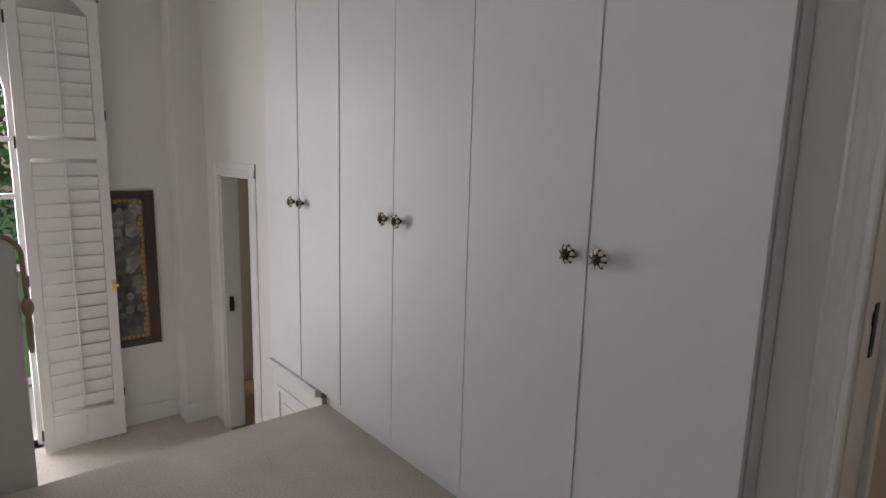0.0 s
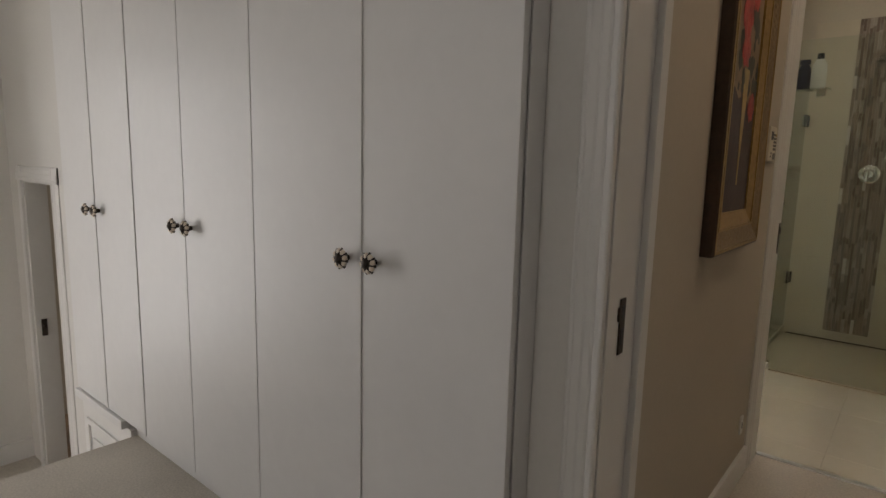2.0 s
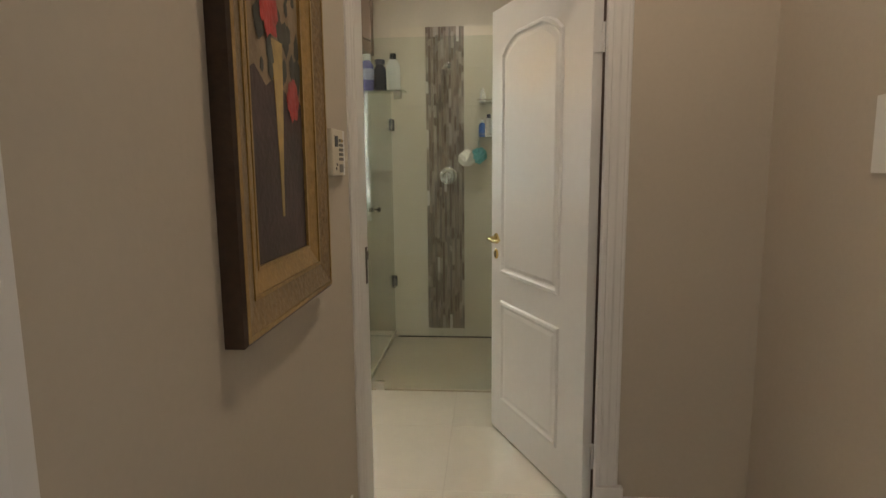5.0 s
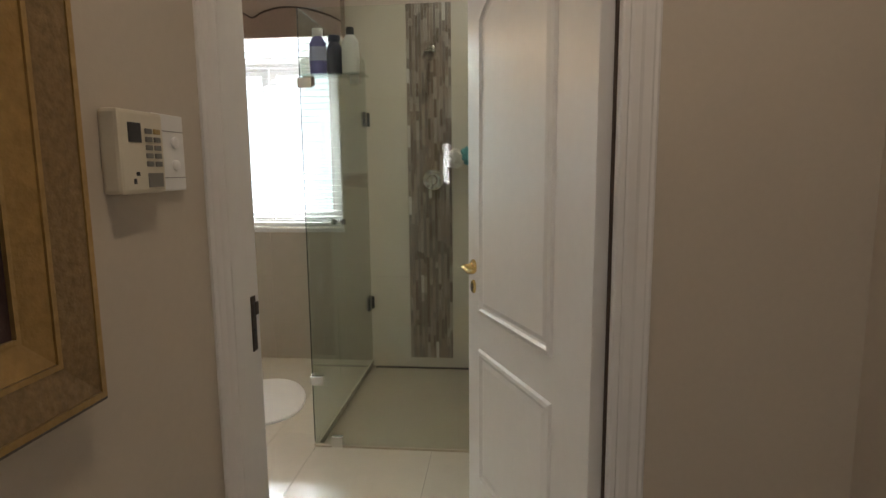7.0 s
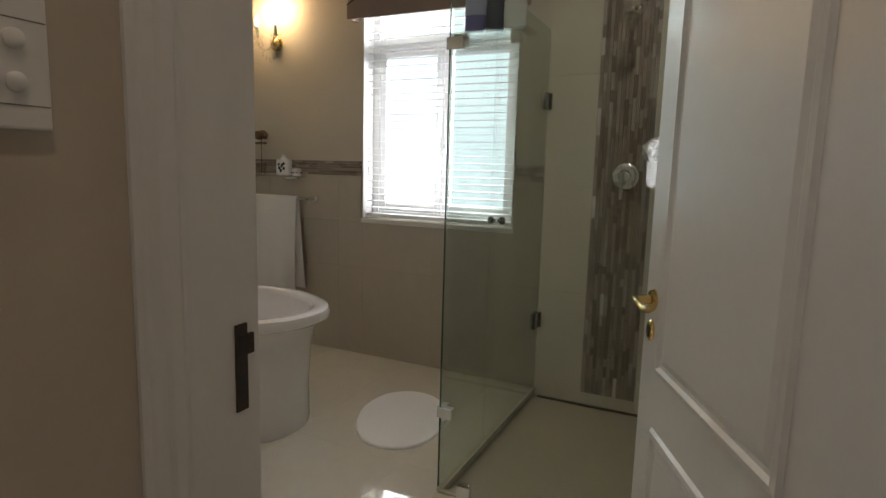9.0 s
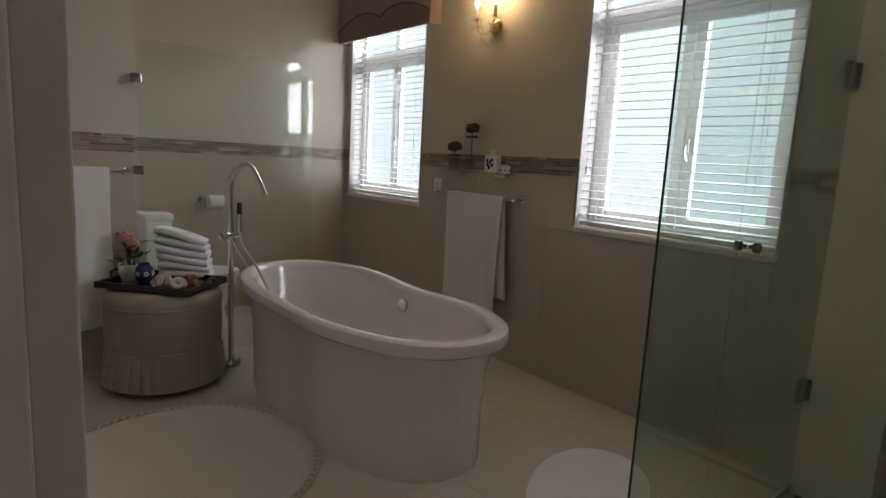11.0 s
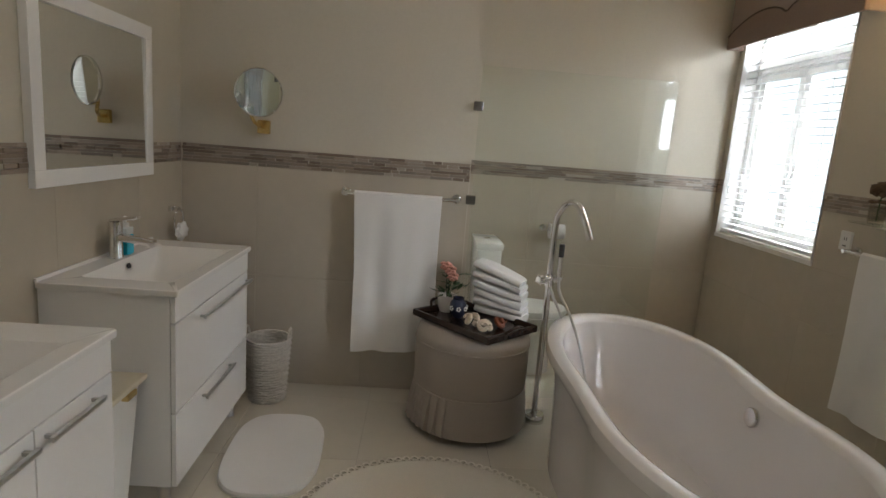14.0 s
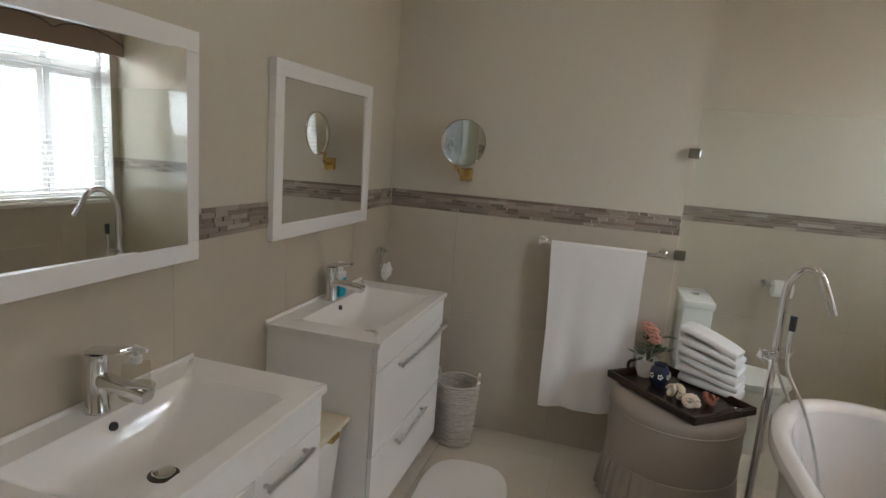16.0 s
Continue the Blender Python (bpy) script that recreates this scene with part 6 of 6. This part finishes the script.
# ---- bins and mats ----
lb = thing("waste_bin", (-1.695, 2.86, 0), "white tapered bin with a flat lid between the vanities", "bin")
bm = bmesh.new()
lo = [bm.verts.new(p) for p in ((-1.80, 2.76, 0), (-1.60, 2.76, 0), (-1.60, 2.95, 0), (-1.80, 2.95, 0))]
hi = [bm.verts.new(p) for p in ((-1.845, 2.72, 0.535), (-1.555, 2.72, 0.535), (-1.555, 2.985, 0.535), (-1.845, 2.985, 0.535))]
bm.faces.new(lo[::-1])
bm.faces.new(hi)
for i in range(4):
    bm.faces.new((lo[i], lo[(i + 1) % 4], hi[(i + 1) % 4], hi[i]))
bmesh.ops.bevel(bm, geom=bm.edges[:], offset=0.008, segments=2, affect="EDGES")
part("body", bm, WHITE_PLASTIC, lb)
part("lid", box(-1.862, -1.538, 2.705, 3.005, 0.537, 0.556, bevel=0.006), CREAM_PLASTIC, lb, "cream flat lid")
part("clasp", box(-1.78, -1.72, 2.985, 3.008, 0.515, 0.536, bevel=0.003), BRASS, lb)

basket = thing("wicker_basket", (-2.865, 3.155, 0), "small whitewashed woven wastepaper basket", "basket")
bx_, by_ = -2.865, 3.16
bm = bmesh.new()
lathe(bm, [(0.082, 0), (0.09, 0.01), (0.112, 0.34), (0.116, 0.345), (0.108, 0.345), (0.086, 0.02), (0, 0.018)], (bx_, by_, 0), 30)
part("liner", bm, WICKER, basket, smooth=True)
for k in range(24):
    z = 0.012 + k * 0.0142
    rad = 0.09 + 0.0225 * z / 0.34
    part("weave_ring", tube(bmesh.new(), [(bx_ + (rad + 0.0035 * math.cos(9 * a + (k % 2) * math.pi)) * math.cos(a), by_ + (rad + 0.0035 * math.cos(9 * a + (k % 2) * math.pi)) * math.sin(a), z) for a in [j * math.pi / 18 for j in range(37)]], 0.0068, 5), WICKER, basket, smooth=True)
for s in (-1, 1):
    part("handle", tube(bmesh.new(), [(bx_ - 0.04, by_ + s * 0.107, 0.34), (bx_ - 0.02, by_ + s * 0.112, 0.39), (bx_ + 0.02, by_ + s * 0.112, 0.39), (bx_ + 0.04, by_ + s * 0.107, 0.34)], 0.006, 6), WICKER, basket, smooth=True)


def flat_mat(name, label, cx, cy, rx, ry, e, turn, material, thick, seed, scallop=0.0):
    bm = bmesh.new()
    n = 120
    rings = []
    for k, z in ((1.0, 0.001), (1.004, thick * 0.6), (0.985, thick), (0.93, thick * 1.02), (0.6, thick), (0.2, thick)):
        row = []
        for i in range(n):
            a = 2 * math.pi * i / n
            c, s = math.cos(a), math.sin(a)
            u = math.copysign(abs(c) ** (2 / e), c) * rx * k
            v = math.copysign(abs(s) ** (2 / e), s) * ry * k
            w = 1 + 0.012 * noise.noise(Vector((c * 2, s * 2, seed)))
            p = Matrix.Rotation(radians(turn), 2) @ Vector((u * w, v * w))
            row.append(bm.verts.new((cx + p.x, cy + p.y, z)))
        rings.append(row)
    for p, q in zip(rings, rings[1:]):
        for i in range(n):
            bm.faces.new((p[i], p[(i + 1) % n], q[(i + 1) % n], q[i]))
    bm.faces.new(rings[-1])
    bm.faces.new(rings[0][::-1])
    if not scallop:
        return single(name, bm, material, label, "bath mat", smooth=True)
    t = thing(name, (cx, cy, 0), label, "rug")
    part("centre", bm, material, t, smooth=True)
    bm = bmesh.new()
    count = round(2 * math.pi * rx / 0.036)
    for i in range(count):
        a = 2 * math.pi * i / count
        c = Vector((cx + (rx + 0.018) * math.cos(a), cy + (ry + 0.018) * math.sin(a), 0.006))
        q = Matrix.Translation(c)
        tube(bm, [c + Vector((0.015 * math.cos(b), 0.015 * math.sin(b), 0)) for b in [j * math.pi / 3 for j in range(7)]], 0.0052, 4)
    part("crochet_edging", bm, material, t, "open crochet loop edging")
    tagged(t)
    return t


flat_mat("bath_mat", "round white cotton mat in front of the shower", -0.725, 5.28, 0.225, 0.335, 2.1, 20, RUG, 0.016, 1)
flat_mat("round_rug", "large round cream cotton rug with a crochet edging", -1.79, 4.03, 0.525, 0.525, 2, 0, CREAM_RUG, 0.013, 2, 1.0)
flat_mat("bath_mat", "white oblong tufted bath mat before the vanity", -2.33, 3.335, 0.335, 0.205, 3.0, 3, RUG, 0.02, 3)

# ---- sconce, shelves and small things on the window wall ----
SX, SZ = -2.225, 2.10
sconce = thing("wall_sconce", (SX, 6.035, SZ), "lit crystal wall light with two candle bulbs", "wall light")
part("back_plate", lathe(bmesh.new(), [(0.05, 0), (0.05, 0.008), (0.035, 0.018), (0.015, 0.03), (0, 0.032)], (SX + 0.02, 6.039, SZ), 26, (0, -1, 0)), BRASS, sconce, smooth=True)
for s, dx in ((0, -0.085), (1, 0.075)):
    cx = SX + 0.02 + dx
    cy = 5.94
    part("arm", tube(bmesh.new(), [(SX + 0.02, 6.015, SZ), (SX + 0.02 + dx * 0.4, 5.975, SZ - 0.05), (SX + 0.02 + dx * 0.85, 5.95, SZ - 0.035), (cx, cy, SZ + 0.02)], 0.008, 8), CRYSTAL, sconce, "clear glass arm", smooth=True)
    part("drip_cup", lathe(bmesh.new(), [(0.012, 0.015), (0.03, 0.022), (0.042, 0.038), (0.04, 0.04), (0.012, 0.028)], (cx, cy, SZ), 20), CRYSTAL, sconce, "crystal cup", smooth=True)
    part("candle", rod(bmesh.new(), (cx, cy, SZ + 0.03), (cx, cy, SZ + 0.10), 0.011), CERAMIC, sconce, "white candle sleeve", smooth=True)
    b_ = part("bulb", lathe(bmesh.new(), [(0.007, 0), (0.015, 0.02), (0.016, 0.035), (0.009, 0.06), (0.002, 0.078), (0, 0.079)], (cx, cy, SZ + 0.10), 18), BULB, sconce, "glowing candle bulb", smooth=True)
    for k in range(6):
        a = k * 1.047
        px, py = cx + 0.036 * math.cos(a), cy + 0.036 * math.sin(a)
        part("drop", lathe(bmesh.new(), [(0, 0), (0.006, -0.014), (0.008, -0.026), (0, -0.042)], (px, py, SZ + 0.02 - (k % 2) * 0.012), 8), CRYSTAL, sconce, "crystal drop")
for k in range(5):
    part("drop", lathe(bmesh.new(), [(0, 0), (0.006, -0.014), (0.009, -0.03), (0, -0.05)], (SX + 0.02 + (k - 2) * 0.03, 5.965, SZ - 0.055 - 0.02 * (2 - abs(k - 2))), 8), CRYSTAL, sconce, "crystal drop")
bm = bmesh.new()
for k in range(14):
    blob(bm, (SX + 0.02 + 0.045 * math.cos(k * 0.45), 6.02, SZ + 0.045 * math.sin(k * 0.45)), 0.009, k, (1, 1, 1), 0.0, 1)
part("beads", bm, CRYSTAL, sconce, "crystal bead ring", smooth=True)
for dx in (-0.085, 0.075):
    data = bpy.data.lights.new("bulb_light", "POINT")
    data.energy, data.color, data.shadow_soft_size = 4.6, (1.0, 0.66, 0.32), 0.02
    lamp = new("bulb_light", data)
    lamp.location = (SX + 0.02 + dx, 5.94, SZ + 0.215)

for x0, x1 in ((-2.563, -2.346), (-2.172, -1.955)):
    s = thing("glass_shelf", ((x0 + x1) / 2, 5.985, 1.19), "small clear glass wall shelf on the mosaic band", "shelf", "small wall shelves")
    part("shelf", box(x0, x1, 5.91, 6.039, 1.193, 1.201, bevel=0.001), GLASS, s)
    part("bracket", box((x0 + x1) / 2 - 0.05, (x0 + x1) / 2 + 0.05, 6.005, 6.038, 1.175, 1.193, bevel=0.003), CHROME, s)


def dried_flower(x, y, h, label, stem_from):
    f = thing("dried_flower_vase", (x, y, stem_from), label, "vase")
    part("glass_vase", lathe(bmesh.new(), [(0.03, 0), (0.034, 0.01), (0.036, 0.085), (0.033, 0.085), (0.03, 0.012), (0, 0.01)], (x, y, stem_from), 20), CRYSTAL, f, smooth=True)
    part("stem", rod(bmesh.new(), (x, y, stem_from + 0.012), (x + 0.005, y, stem_from + h), 0.0028, seg=6), LEAF, f)
    bm = bmesh.new()
    rr_ = random.Random(round(h * 1000))
    for k in range(34):
        a, b = rr_.uniform(0, 6.28), rr_.uniform(-0.7, 1)
        q = math.sqrt(1 - b * b)
        blob(bm, (x + 0.005 + 0.036 * q * math.cos(a), y + 0.036 * q * math.sin(a), stem_from + h + 0.008 + 0.028 * b), 0.017, k, (1, 1, 0.8), 0.5, 1)
    part("bloom", bm, DRIED, f, "dried brown bloom")
    bm = bmesh.new()
    for k in range(5):
        a = k * 1.25
        blob(bm, (x + 0.03 * math.cos(a), y + 0.03 * math.sin(a), stem_from + h - 0.045), 0.018, k, (1, 1, 0.5), 0.5, 1)
    part("sepals", bm, DRIED, f)


dried_flower(-2.465, 5.965, 0.145, "dried brown artichoke flower in a small glass vase on the shelf", 1.201)
dried_flower(-2.297, 5.965, 0.265, "tall dried brown flower in a slim glass vase", 1.201)
s = thing("glass_shelf", (-2.297, 5.985, 1.19), "small clear glass wall shelf on the mosaic band", "shelf", "small wall shelves")
part("shelf", box(-2.335, -2.237, 5.91, 6.039, 1.1935, 1.2005), GLASS, s)
jug = thing("ceramic_flask", (-2.091, 5.965, 1.201), "white porcelain flask with dark painted flowers on the shelf", "flask")
part("body", bx(bmesh.new(), -2.145, -2.036, 5.94, 5.99, 1.201, 1.315, bevel=0.018), CERAMIC, jug, smooth=True)
part("neck", lathe(bmesh.new(), [(0.03, 0), (0.02, 0.018), (0.016, 0.03), (0.018, 0.036), (0, 0.036)], (-2.091, 5.965, 1.308), 18), CERAMIC, jug, smooth=True)
bm = bmesh.new()
for k, (u, v) in enumerate(((-0.02, 0.05), (0.0, 0.065), (0.018, 0.045), (-0.008, 0.035), (0.02, 0.08), (-0.025, 0.075))):
    blob(bm, (-2.091 + u, 5.9395, 1.201 + v), 0.012, k, (1, 0.06, 1.1), 0.7, 1)
part("painted_flowers", bm, NAVY_CHINA, jug, "dark painted flowers")
tin = thing("ceramic_pot", (-1.982, 5.965, 1.201), "small white lidded porcelain pot on the shelf", "pot")
part("body", lathe(bmesh.new(), [(0.028, 0), (0.032, 0.006), (0.032, 0.035), (0.028, 0.04), (0, 0.04)], (-1.982, 5.965, 1.201), 22), CERAMIC, tin, smooth=True)
part("lid", lathe(bmesh.new(), [(0.034, 0.04), (0.034, 0.048), (0.015, 0.054), (0, 0.055)], (-1.982, 5.965, 1.201), 22), CERAMIC, tin, smooth=True)
bm = bmesh.new()
for k in range(8):
    blob(bm, (-1.982 + 0.032 * math.cos(k * 0.785), 5.965 + 0.032 * math.sin(k * 0.785), 1.223), 0.006, k, (1, 1, 1), 0.4, 1)
part("painted_dots", bm, NAVY_CHINA, tin)
sock = thing("wall_socket", (-2.704, 6.035, 1.05), "white shaver socket on the tiled wall", "socket")
part("plate", box(-2.74, -2.666, 6.027, 6.039, 1.04, 1.135, bevel=0.003), WHITE_PLASTIC, sock)
part("slot", boxes([(-2.711, -2.707, 6.0262, 6.027, 1.09, 1.105), (-2.696, -2.692, 6.0262, 6.027, 1.09, 1.105), (-2.715, -2.691, 6.0262, 6.027, 1.06, 1.066)]), DARK, sock)

# ---- tiles and mosaic pieces ----
rects = [(a, b, c, d) for a, b, c, d in grid([-4.03, -3.505, -2.905, -2.305, -1.705, -1.105, -0.505, GX], [2.635, 3.1, 3.7, 4.3, 4.9, 5.5, 6.04]) if not (b <= -3.5 and d <= 4.2)]
rects += grid([GX, 0.31, 0.91, 0.998], [3.508, 3.7, 4.3, GY - 0.003])
rects = [r for r in rects if not (r[2] < 3.49 and r[0] >= -0.3)]
tile_rects(floor_bath, lambda u, v: plane_at((u, v, -0.012), (1, 0, 0), (0, 1, 0)), rects, FLOOR_TILE, gap=0.0014, thick=0.012)
structure("floor_shower", box(GX, 0.998, GY, FACE - 0.008, -0.16, -0.042), SHOWER_FLOOR, "textured beige stone shower floor", "shower floor")
single("shower_drain", box(GX + 0.03, 0.99, 6.008, 6.032, -0.042, -0.036, bevel=0.001), BRONZE, "dark linear drain along the shower wall", "drain")

cols = [-4.03, WIN2[0], -3.44, WIN2[1], -2.285, -1.685, WIN1[0], -0.965, WIN1[1], GX]
tile_rects(wall_window, on_window_wall, grid(cols, [0, 0.60, WIN_Z0 - 0.03]), TILE)
side = [(-4.03, WIN2[0] - 0.015), (WIN2[1] + 0.015, -2.285), (-2.285, -1.685), (-1.685, WIN1[0] - 0.015), (WIN1[1] + 0.015, GX)]
tile_rects(wall_window, on_window_wall, [(a, b, WIN_Z0 - 0.03, BAND0) for a, b in side], TILE)
SH = [-0.042, 0.6, 1.2, 1.8, 2.39]
tile_rects(wall_window, on_window_wall, grid([GX, 0.015], SH) + grid([0.31, 0.91, 0.998], SH) + [(0.015, 0.31, -0.042, 0.03)], SHOWER_TILE)
mosaic((0.31, FACE, 0.03), (0, 0, 1), (-1, 0, 0), 2.36, 0.295, 15, 21, wall_window, True, 0.14)
for a, b in ((-4.03, WIN2[0] - 0.015), (WIN2[1] + 0.015, WIN1[0] - 0.015), (WIN1[1] + 0.015, GX)):
    mosaic((a, FACE, BAND0), (1, 0, 0), (0, 0, 1), b - a, BAND1 - BAND0, 6, 31 + round(a * 10), wall_window, True, 0.2)
tile_rects(wall_towel, on_towel_wall, grid([2.635, 3.03, 3.63, 4.162], [0, 0.62, BAND0]), TILE)
mosaic((-3.078, 2.64, BAND0), (0, 1, 0), (0, 0, 1), 1.522, BAND1 - BAND0, 6, 5, wall_towel, False, 0.2)
tile_rects(wall_niche, on_niche_wall, grid([4.167, 4.70, 5.30, 6.038], [0, 0.62, BAND0]), TILE)
mosaic((-4.033, 4.167, BAND0), (0, 1, 0), (0, 0, 1), 1.87, BAND1 - BAND0, 6, 8, wall_niche, True, 0.2)
tile_rects(wall_vanity, on_vanity_wall, grid([-3.068, -2.60, -2.0, -1.4, -0.8, -0.26], [0, 0.62, BAND0]), TILE)
mosaic((-0.26, BACK, BAND0), (-1, 0, 0), (0, 0, 1), 2.80, BAND1 - BAND0, 6, 13, wall_vanity, False, 0.2)
